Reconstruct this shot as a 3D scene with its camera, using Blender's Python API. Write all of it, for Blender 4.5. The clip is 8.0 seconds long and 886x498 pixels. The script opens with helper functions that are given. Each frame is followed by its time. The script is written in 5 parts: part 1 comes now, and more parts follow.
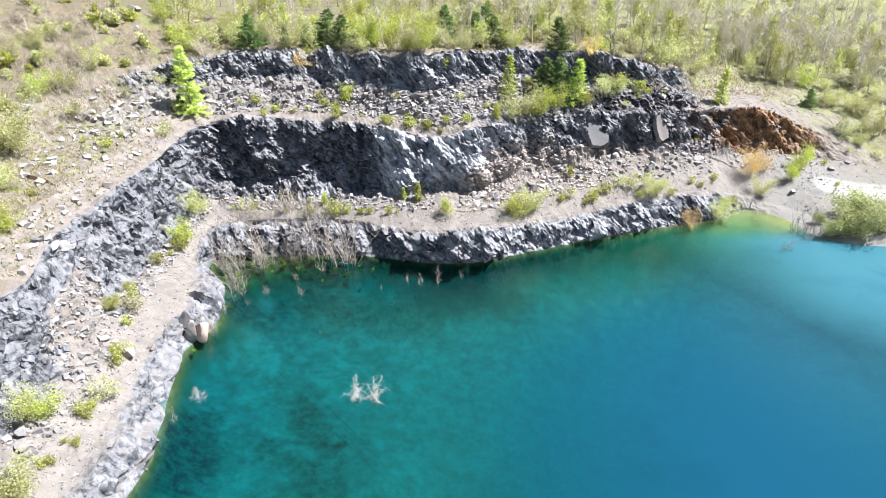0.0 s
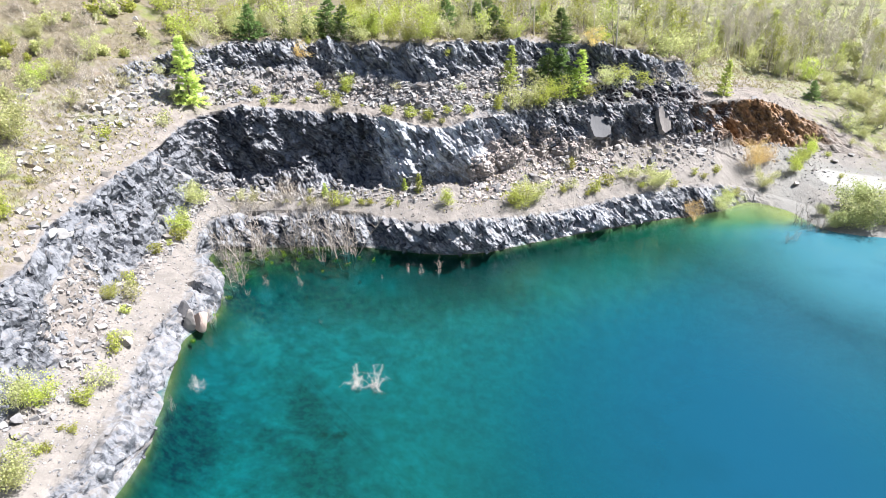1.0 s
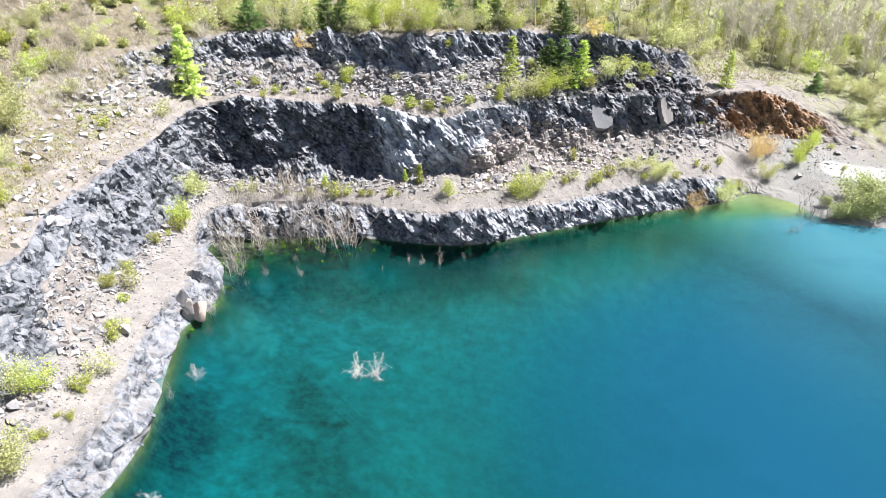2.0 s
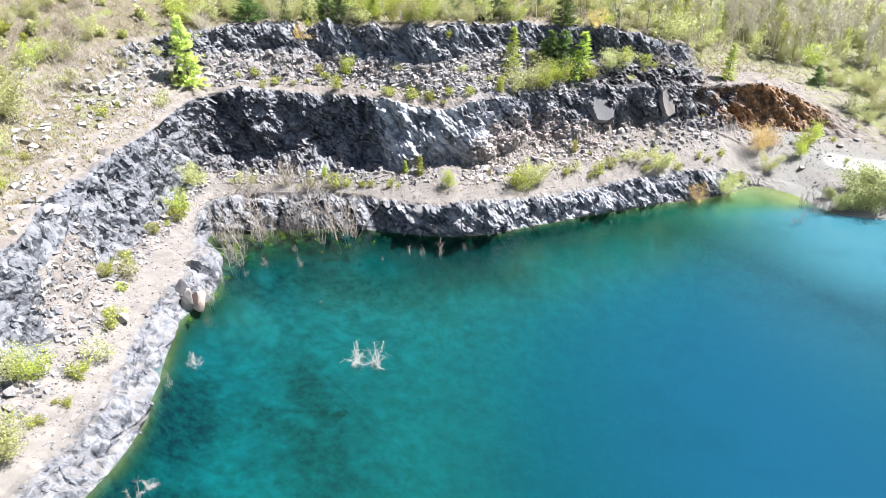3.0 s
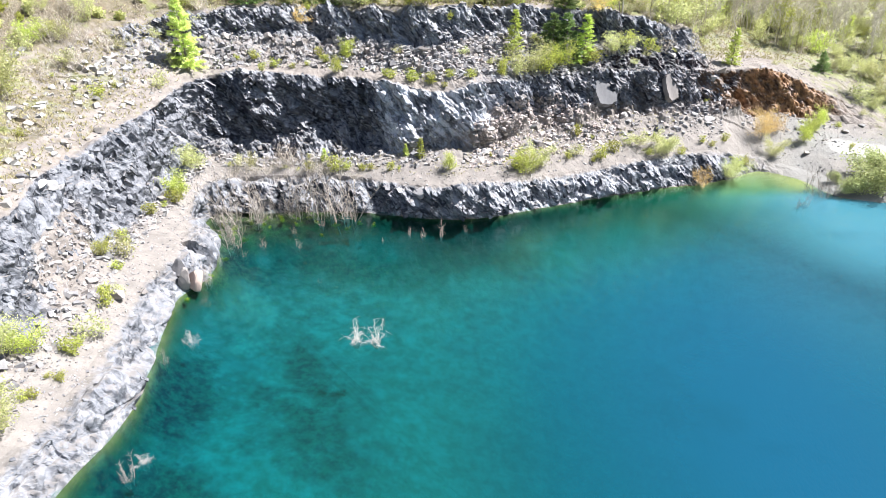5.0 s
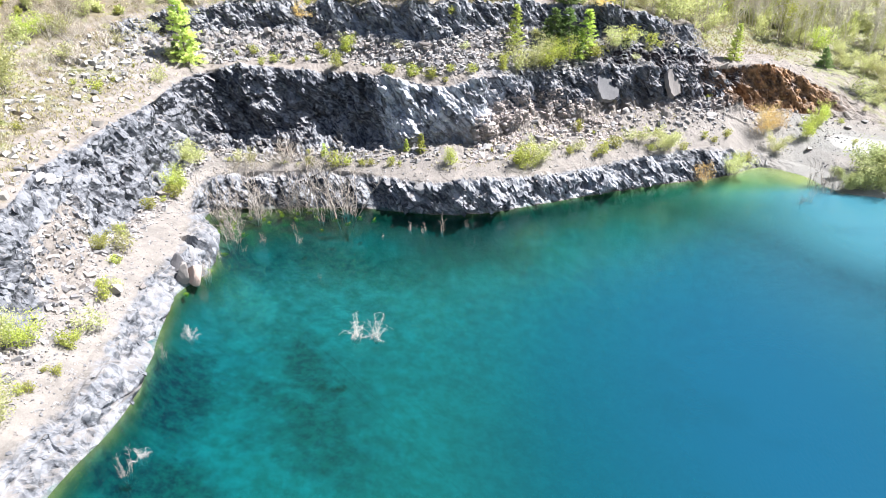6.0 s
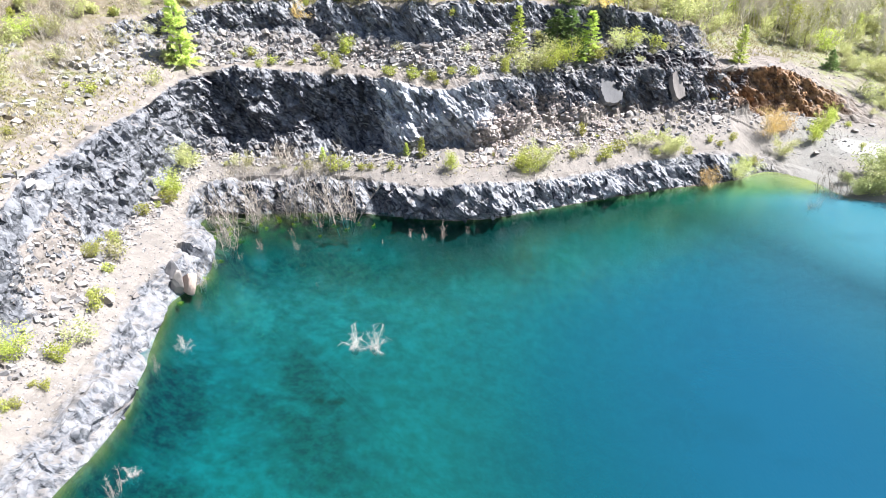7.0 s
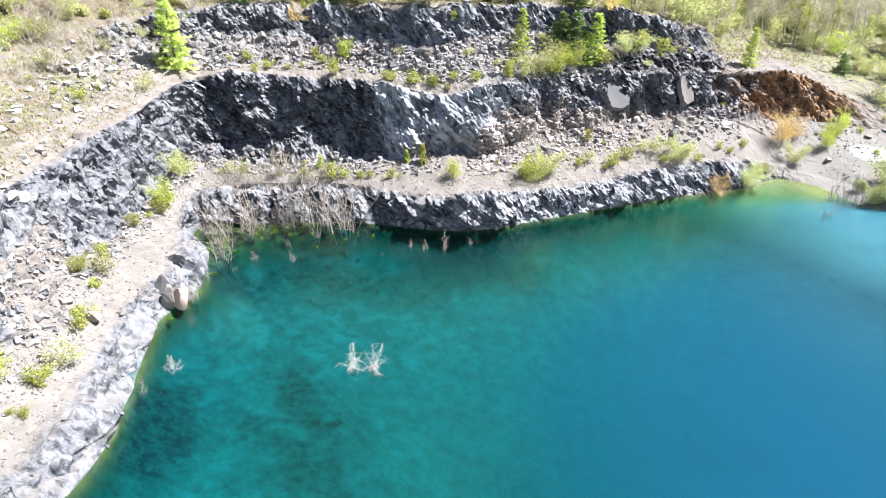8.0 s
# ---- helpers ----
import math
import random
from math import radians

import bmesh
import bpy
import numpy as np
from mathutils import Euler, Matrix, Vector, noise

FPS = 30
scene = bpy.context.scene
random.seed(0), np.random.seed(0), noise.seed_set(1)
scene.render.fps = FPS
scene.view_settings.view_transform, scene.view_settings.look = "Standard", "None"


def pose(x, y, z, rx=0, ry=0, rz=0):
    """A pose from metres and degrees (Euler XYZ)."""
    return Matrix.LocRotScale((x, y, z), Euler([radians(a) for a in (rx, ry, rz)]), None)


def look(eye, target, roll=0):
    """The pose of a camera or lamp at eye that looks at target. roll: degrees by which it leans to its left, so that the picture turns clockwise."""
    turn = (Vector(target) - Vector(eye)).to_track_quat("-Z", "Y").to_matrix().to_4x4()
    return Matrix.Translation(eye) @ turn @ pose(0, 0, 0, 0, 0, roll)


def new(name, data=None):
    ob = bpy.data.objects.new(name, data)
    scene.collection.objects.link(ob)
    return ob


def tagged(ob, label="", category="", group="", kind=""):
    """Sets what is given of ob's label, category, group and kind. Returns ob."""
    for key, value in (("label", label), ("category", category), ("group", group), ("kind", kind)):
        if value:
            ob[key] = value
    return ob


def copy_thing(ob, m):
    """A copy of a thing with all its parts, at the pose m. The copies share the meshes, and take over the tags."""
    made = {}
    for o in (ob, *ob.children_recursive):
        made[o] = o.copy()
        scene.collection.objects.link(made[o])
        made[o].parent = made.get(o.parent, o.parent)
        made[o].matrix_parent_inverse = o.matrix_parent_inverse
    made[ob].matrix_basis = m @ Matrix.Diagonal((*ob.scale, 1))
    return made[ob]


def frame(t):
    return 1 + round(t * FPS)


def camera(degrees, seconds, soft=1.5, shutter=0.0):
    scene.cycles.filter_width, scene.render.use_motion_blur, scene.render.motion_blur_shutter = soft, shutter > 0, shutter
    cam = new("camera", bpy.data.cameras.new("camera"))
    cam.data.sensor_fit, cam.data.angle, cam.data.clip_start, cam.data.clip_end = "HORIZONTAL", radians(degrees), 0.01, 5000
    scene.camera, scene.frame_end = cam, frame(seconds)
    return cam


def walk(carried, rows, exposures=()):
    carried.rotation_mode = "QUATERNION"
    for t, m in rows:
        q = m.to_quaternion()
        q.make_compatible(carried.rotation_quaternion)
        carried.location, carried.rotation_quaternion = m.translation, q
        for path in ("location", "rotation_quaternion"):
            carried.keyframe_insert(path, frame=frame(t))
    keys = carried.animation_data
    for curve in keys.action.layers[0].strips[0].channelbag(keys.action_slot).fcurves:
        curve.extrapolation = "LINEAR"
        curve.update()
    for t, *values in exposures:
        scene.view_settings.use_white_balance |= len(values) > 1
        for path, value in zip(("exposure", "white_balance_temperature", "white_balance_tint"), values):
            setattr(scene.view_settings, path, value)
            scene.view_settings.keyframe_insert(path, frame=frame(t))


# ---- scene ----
EXPO, SKY, SUN = 1.41, 0.05, 5.0
from mathutils.bvhtree import BVHTree

# ---------------------------------------------------------------- camera
cam = camera(68.4, 8.0, soft=0.8)
EYES = [
    (0.0, 0.33, -0.98, 47.62, -1.90),
    (0.5, 0.22, -0.94, 46.80, -1.88),
    (1.0, 0.11, -0.90, 46.03, -1.84),
    (1.5, 0.01, -0.90, 45.22, -1.82),
    (3.0, -0.19, -1.00, 43.02, -1.78),
    (3.5, -0.27, -1.02, 42.30, -1.74),
    (4.0, -0.29, -1.04, 41.57, -1.72),
    (4.5, -0.33, -1.04, 40.85, -1.70),
    (6.0, -0.52, -0.77, 39.31, -1.64),
    (6.5, -0.60, 0.11, 39.24, -1.62),
    (7.0, -0.64, 1.36, 39.29, -1.61),
    (7.5, -0.71, 3.00, 39.31, -1.60),
    (8.0, -0.90, 4.92, 39.24, -1.58),
]
walk(cam, [(t, look((x, y, z), (x - 0.034, y + 1.785, z - 0.902), roll)) for t, x, y, z, roll in EYES],
     exposures=[(0.0, EXPO), (3.5, EXPO + 0.09), (8.0, EXPO + 0.16)])

# ---------------------------------------------------------------- light
SUN_AZ, SUN_EL = 85.0, 56.0          # degrees, azimuth from +y towards +x
world = bpy.data.worlds.new("sky")
scene.world = world
world.use_nodes = True
wn = world.node_tree
wn.nodes.clear()
sky = wn.nodes.new("ShaderNodeTexSky")
sky.sky_type = "NISHITA"
sky.sun_disc = False
sky.sun_elevation = radians(SUN_EL)
sky.sun_rotation = radians(SUN_AZ)
bg = wn.nodes.new("ShaderNodeBackground")
bg.inputs["Strength"].default_value = SKY
wo = wn.nodes.new("ShaderNodeOutputWorld")
wn.links.new(sky.outputs["Color"], bg.inputs["Color"])
wn.links.new(bg.outputs["Background"], wo.inputs["Surface"])

sun_data = bpy.data.lights.new("sun", "SUN")
sun_data.energy = SUN
sun_data.angle = radians(0.53)
sun_data.color = (1.0, 0.985, 0.975)
sun_way = Vector((math.sin(radians(SUN_AZ)) * math.cos(radians(SUN_EL)), math.cos(radians(SUN_AZ)) * math.cos(radians(SUN_EL)), math.sin(radians(SUN_EL))))
sun = new("sun", sun_data)
sun.matrix_world = look(tuple(sun_way * 200), (0, 0, 0))


# ---------------------------------------------------------------- node helpers
class Nodes:
    """A small builder for node materials."""

    def __init__(self, name):
        self.mat = bpy.data.materials.new(name)
        self.mat.use_nodes = True
        self.tree = self.mat.node_tree
        self.tree.nodes.clear()
        self.out = self.add("ShaderNodeOutputMaterial")

    def add(self, kind, **inputs):
        node = self.tree.nodes.new(kind)
        for key, value in inputs.items():
            self.put(node.inputs[key.replace("_", " ")], value)
        return node

    def put(self, socket, value):
        if isinstance(value, bpy.types.NodeSocket):
            self.tree.links.new(value, socket)
        else:
            socket.default_value = value

    def noise(self, vector, scale, detail=4.0, rough=0.55, distortion=0.0):
        n = self.add("ShaderNodeTexNoise", Vector=vector, Scale=scale, Detail=detail, Roughness=rough, Distortion=distortion)
        return n.outputs["Fac"]

    def voronoi(self, vector, scale, feature="F1", out="Distance"):
        n = self.tree.nodes.new("ShaderNodeTexVoronoi")
        n.feature = feature
        self.put(n.inputs["Vector"], vector)
        self.put(n.inputs["Scale"], scale)
        return n.outputs[out]

    def ramp(self, fac, low, high):
        n = self.add("ShaderNodeMapRange", Value=fac)
        n.interpolation_type = "SMOOTHSTEP"
        n.inputs["From Min"].default_value, n.inputs["From Max"].default_value = low, high
        return n.outputs["Result"]

    def math(self, op, a, b=0.0):
        n = self.tree.nodes.new("ShaderNodeMath")
        n.operation = op
        self.put(n.inputs[0], a)
        self.put(n.inputs[1], b)
        return n.outputs[0]

    def mix(self, fac, a, b):
        n = self.tree.nodes.new("ShaderNodeMix")
        n.data_type = "RGBA"
        self.put(n.inputs[0], fac)
        self.put(n.inputs[6], a if isinstance(a, bpy.types.NodeSocket) else (*a, 1))
        self.put(n.inputs[7], b if isinstance(b, bpy.types.NodeSocket) else (*b, 1))
        return n.outputs[2]

    def attr(self, name):
        n = self.tree.nodes.new("ShaderNodeAttribute")
        n.attribute_name = name
        return n.outputs["Fac"]

    def place(self):
        return self.tree.nodes.new("ShaderNodeNewGeometry").outputs["Position"]

    def local(self):
        return self.tree.nodes.new("ShaderNodeTexCoord").outputs["Object"]

    def stretch(self, vector, scale=(1, 1, 1), turn=(0, 0, 0)):
        n = self.tree.nodes.new("ShaderNodeMapping")
        self.put(n.inputs["Vector"], vector)
        n.inputs["Scale"].default_value = scale
        n.inputs["Rotation"].default_value = [radians(a) for a in turn]
        return n.outputs["Vector"]

    def joints(self, vector, scale):
        """Coordinates along the rock's joints, which dip to the east."""
        return self.stretch(self.stretch(vector, (1, 1, 1), (0, 40, 14)), scale)

    def bump(self, height, strength, distance, normal=None):
        n = self.add("ShaderNodeBump", Height=height, Strength=strength, Distance=distance)
        if normal is not None:
            self.put(n.inputs["Normal"], normal)
        return n.outputs["Normal"]

    def facet(self, vector, scale, amount, normal=None):
        """Flat broken faces: each cell of the rock leans its own way."""
        lean = self.tree.nodes.new("ShaderNodeVectorMath")
        lean.operation = "SUBTRACT"
        self.put(lean.inputs[0], self.voronoi(vector, scale, "F1", "Color"))
        lean.inputs[1].default_value = (0.5, 0.5, 0.5)
        size = self.tree.nodes.new("ShaderNodeVectorMath")
        size.operation = "SCALE"
        self.put(size.inputs[0], lean.outputs[0])
        self.put(size.inputs["Scale"], amount)
        total = self.tree.nodes.new("ShaderNodeVectorMath")
        total.operation = "ADD"
        self.put(total.inputs[0], size.outputs[0])
        self.put(total.inputs[1], normal if normal is not None else self.tree.nodes.new("ShaderNodeNewGeometry").outputs["Normal"])
        unit = self.tree.nodes.new("ShaderNodeVectorMath")
        unit.operation = "NORMALIZE"
        self.put(unit.inputs[0], total.outputs[0])
        return unit.outputs[0]

    def surface(self, color, rough=0.85, normal=None, spec=0.3):
        b = self.tree.nodes.new("ShaderNodeBsdfPrincipled")
        self.put(b.inputs["Base Color"], color if isinstance(color, bpy.types.NodeSocket) else (*color, 1))
        self.put(b.inputs["Roughness"], rough)
        b.inputs["Specular IOR Level"].default_value = spec
        if normal is not None:
            self.put(b.inputs["Normal"], normal)
        self.put(self.out.inputs["Surface"], b.outputs["BSDF"])
        return self.mat


def quarry_material():
    """Blue-grey slate with dust on its flat tops, dry tan soil, rust-brown clay and thin grass, by the masks of the
    terrain. Its tones hold painted sun and shade.
    """
    n = Nodes("slate_and_soil")
    p = n.place()
    soil, grass, rust, pale, vein, grey = (n.attr(k) for k in ("soil", "grass", "rust", "pale", "vein", "grey"))
    bed = n.joints(p, (1.7, 0.9, 0.8))
    sliver = n.noise(n.joints(p, (2.4, 0.9, 0.7)), 1.0, 7, 0.7, 1.2)
    big, mid, fine = n.noise(p, 0.12), n.noise(bed, 0.8, 6, 0.65), n.noise(p, 5.0, 5, 0.7)
    cells = n.voronoi(bed, 0.9, "F1", "Color")
    tone = n.tree.nodes.new("ShaderNodeSeparateColor")
    n.put(tone.inputs[0], cells)
    plates = n.tree.nodes.new("ShaderNodeSeparateColor")
    n.put(plates.inputs[0], n.voronoi(bed, 0.28, "F1", "Color"))
    # dark slate, its base deepened to near black to hold the walls' shade
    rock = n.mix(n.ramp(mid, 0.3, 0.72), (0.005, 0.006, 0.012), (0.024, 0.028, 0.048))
    rock = n.mix(n.math("MULTIPLY", n.ramp(plates.outputs[0], 0.6, 0.95), 0.4), rock, (0.045, 0.049, 0.068))
    chips = n.tree.nodes.new("ShaderNodeSeparateColor")
    n.put(chips.inputs[0], n.voronoi(n.joints(p, (2.6, 1.6, 1.1)), 1.1, "F1", "Color"))
    rock = n.mix(n.math("MULTIPLY", n.ramp(tone.outputs[0], 0.78, 0.9), 0.4), rock, (0.13, 0.14, 0.17))
    rock = n.mix(n.math("MULTIPLY", n.ramp(chips.outputs[0], 0.80, 0.88), 0.35), rock, (0.24, 0.25, 0.29))
    rock = n.mix(n.math("MULTIPLY", n.ramp(n.noise(p, 0.35, 5), 0.58, 0.75), 0.5), rock, (0.055, 0.041, 0.038))
    rock = n.mix(n.math("MULTIPLY", n.ramp(fine, 0.55, 0.8), 0.4), rock, (0.026, 0.027, 0.036))
    rock = n.mix(n.math("MULTIPLY", n.ramp(sliver, 0.57, 0.68), 0.2), rock, (0.14, 0.15, 0.18))
    rock = n.mix(n.math("MULTIPLY", n.math("SUBTRACT", 1.0, n.ramp(sliver, 0.30, 0.45)), 0.7), rock, (0.012, 0.012, 0.016))
    # weathered grey slate of the west wall, lightened for the sun on it
    weathered_sunlit = n.mix(n.ramp(mid, 0.3, 0.7), (0.085, 0.089, 0.104), (0.175, 0.181, 0.202))
    weathered_sunlit = n.mix(n.math("MULTIPLY", n.ramp(tone.outputs[0], 0.45, 0.9), 0.7), weathered_sunlit, (0.235, 0.24, 0.262))
    # dark cells stand in for cracks and the small shadows between blocks
    weathered_sunlit = n.mix(n.math("MULTIPLY", n.ramp(chips.outputs[1], 0.68, 0.78), 0.8), weathered_sunlit, (0.035, 0.037, 0.046))
    rock = n.mix(n.math("MULTIPLY", grey, 0.92), rock, weathered_sunlit)
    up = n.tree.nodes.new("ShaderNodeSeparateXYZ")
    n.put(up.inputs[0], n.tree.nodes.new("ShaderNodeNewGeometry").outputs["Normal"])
    # upturned facets: settled dust, paled further to paint in the sun they catch
    dusty_lit = n.ramp(n.math("ADD", up.outputs[2], n.math("MULTIPLY", n.math("SUBTRACT", mid, 0.5), 0.6)), 0.16, 0.48)
    rock = n.mix(n.math("MULTIPLY", dusty_lit, n.math("SUBTRACT", 0.85, n.math("MULTIPLY", grey, 0.55))), rock, n.mix(tone.outputs[1], (0.16, 0.163, 0.18), (0.33, 0.338, 0.36)))
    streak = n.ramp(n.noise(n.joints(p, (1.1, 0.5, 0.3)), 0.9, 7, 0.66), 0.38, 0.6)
    # pale mottled rock, lightened to paint sunlight onto the spur and ridges
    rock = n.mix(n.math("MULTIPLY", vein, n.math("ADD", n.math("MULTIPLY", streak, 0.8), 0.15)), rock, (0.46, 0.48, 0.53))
    edge = n.voronoi(n.joints(p, (1.9, 0.9, 0.7)), 0.7, "DISTANCE_TO_EDGE")
    crack = n.math("SUBTRACT", 1.0, n.ramp(edge, 0.0, 0.045))
    rock = n.mix(n.math("MULTIPLY", crack, n.math("SUBTRACT", 0.6, n.math("MULTIPLY", grey, 0.35))), rock, (0.018, 0.018, 0.022))
    # rust-brown clay; the low tone is darkened to paint in its shadows
    rust_col = n.mix(n.ramp(mid, 0.3, 0.75), (0.05, 0.028, 0.018), (0.46, 0.275, 0.15))
    rock = n.mix(n.math("MULTIPLY", rust, n.ramp(big, 0.25, 0.45)), rock, rust_col)
    dust = n.mix(n.ramp(n.noise(p, 0.55, 6, 0.6), 0.3, 0.7), (0.166, 0.147, 0.136), (0.255, 0.226, 0.208))
    dust = n.mix(n.math("MULTIPLY", n.ramp(n.noise(p, 3.0, 6, 0.75), 0.52, 0.75), 0.6), dust, (0.11, 0.104, 0.098))
    dust = n.mix(n.math("MULTIPLY", n.ramp(n.noise(p, 8.0, 4, 0.8), 0.56, 0.66), 0.45), dust, (0.07, 0.066, 0.064))
    dust = n.mix(n.math("MULTIPLY", n.ramp(n.noise(p, 6.0, 4, 0.8), 0.58, 0.68), 0.5), dust, (0.36, 0.34, 0.325))
    dust = n.mix(pale, dust, n.mix(n.ramp(fine, 0.35, 0.7), (0.17, 0.166, 0.159), (0.25, 0.243, 0.233)))
    dust = n.mix(n.ramp(pale, 1.5, 2.1), dust, (0.31, 0.304, 0.292))
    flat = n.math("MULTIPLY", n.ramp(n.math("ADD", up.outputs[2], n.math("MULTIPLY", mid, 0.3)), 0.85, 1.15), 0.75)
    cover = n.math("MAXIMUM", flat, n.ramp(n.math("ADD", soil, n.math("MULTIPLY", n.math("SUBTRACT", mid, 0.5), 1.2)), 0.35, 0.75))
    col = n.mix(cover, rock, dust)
    turf = n.mix(n.ramp(n.noise(p, 1.6, 6, 0.7), 0.3, 0.7), (0.105, 0.09, 0.06), (0.195, 0.167, 0.122))
    turf = n.mix(n.math("MULTIPLY", n.ramp(n.noise(p, 5.0, 5, 0.8), 0.54, 0.66), 0.6), turf, (0.06, 0.052, 0.034))
    turf = n.mix(n.math("MULTIPLY", n.ramp(n.noise(p, 0.22, 4), 0.5, 0.68), 0.7), turf, (0.17, 0.20, 0.06))
    turf = n.mix(n.math("MULTIPLY", n.ramp(n.noise(p, 0.5, 5), 0.55, 0.75), 0.5), turf, (0.21, 0.14, 0.10))
    side = n.tree.nodes.new("ShaderNodeSeparateXYZ")
    n.put(side.inputs[0], p)
    turf = n.mix(n.math("MULTIPLY", n.ramp(side.outputs[0], 15.0, 60.0), n.ramp(n.noise(p, 0.4, 5), 0.3, 0.6)), turf, (0.19, 0.205, 0.095))
    green = n.ramp(n.math("ADD", grass, n.math("MULTIPLY", n.math("SUBTRACT", n.noise(p, 0.7, 6, 0.7), 0.5), 1.4)), 0.35, 0.8)
    col = n.mix(green, col, turf)
    bare = n.math("MULTIPLY", n.math("SUBTRACT", 1.0, cover), n.math("SUBTRACT", 1.0, green))
    warp = n.tree.nodes.new("ShaderNodeVectorMath")
    warp.operation = "ADD"
    n.put(warp.inputs[0], p)
    n.put(warp.inputs[1], n.add("ShaderNodeTexNoise", Vector=p, Scale=0.7, Detail=3.0).outputs["Color"])
    rift = warp.outputs[0]
    nrm = n.facet(n.joints(rift, (1.5, 0.8, 0.55)), 0.75, n.math("MULTIPLY", bare, 0.9))
    nrm = n.facet(n.joints(rift, (2.6, 1.6, 1.1)), 1.1, n.math("MULTIPLY", bare, 0.75), nrm)
    nrm = n.bump(sliver, 0.5, 0.2, nrm)
    nrm = n.bump(n.noise(bed, 2.2, 8, 0.75), 0.6, 0.12, nrm)
    nrm = n.bump(n.noise(p, 14.0, 4, 0.7), 0.5, 0.03, nrm)
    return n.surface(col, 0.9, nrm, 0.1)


def bed_material():
    """Silt and drowned rock with dark weed patches."""
    n = Nodes("lake_silt")
    p = n.place()
    col = n.mix(n.ramp(n.noise(p, 0.6, 6, 0.65), 0.3, 0.7), (0.17, 0.185, 0.14), (0.31, 0.325, 0.28))
    deep = n.tree.nodes.new("ShaderNodeSeparateXYZ")
    n.put(deep.inputs[0], p)
    col = n.mix(n.ramp(deep.outputs[2], -4.0, -0.6), col, n.mix(n.noise(p, 0.9, 5), (0.035, 0.055, 0.018), (0.095, 0.12, 0.04)))
    col = n.mix(n.math("MULTIPLY", n.ramp(deep.outputs[0], 25.0, 48.0), n.ramp(deep.outputs[2], -6.0, -1.0)), col, n.mix(n.noise(p, 0.5, 6), (0.12, 0.14, 0.055), (0.31, 0.32, 0.14)))
    drowned = n.math("MULTIPLY", n.math("SUBTRACT", 1.0, n.ramp(deep.outputs[0], -24.0, -10.0)), n.math("MULTIPLY", n.ramp(deep.outputs[1], 74.0, 84.0), n.ramp(deep.outputs[2], -4.5, -1.5)))
    col = n.mix(n.math("MULTIPLY", drowned, 0.9), col, n.mix(n.ramp(n.noise(p, 0.7, 6, 0.7), 0.42, 0.68), (0.018, 0.03, 0.010), (0.12, 0.16, 0.03)))
    weed = n.math("MULTIPLY", n.ramp(n.noise(p, 0.14, 8, 0.7), 0.43, 0.66), n.math("SUBTRACT", 1.0, n.ramp(deep.outputs[2], -4.5, -2.0)))
    col = n.mix(n.math("MULTIPLY", weed, 0.3), col, (0.010, 0.042, 0.060))
    brush = n.ramp(n.math("ADD", n.attr("vein"), n.math("MULTIPLY", n.math("SUBTRACT", n.noise(p, 0.35, 7, 0.68), 0.5), 1.2)), 0.22, 0.78)
    col = n.mix(n.math("MULTIPLY", brush, 0.9), col, n.mix(n.ramp(n.noise(p, 1.1, 6, 0.7), 0.35, 0.65), (0.006, 0.026, 0.034), (0.07, 0.13, 0.09)))
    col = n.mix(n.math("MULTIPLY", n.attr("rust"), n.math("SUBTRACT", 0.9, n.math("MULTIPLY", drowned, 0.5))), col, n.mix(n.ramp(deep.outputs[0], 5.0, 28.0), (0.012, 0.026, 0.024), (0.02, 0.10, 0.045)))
    return n.surface(col, 0.95, n.bump(n.noise(p, 1.5, 6), 0.6, 0.3))


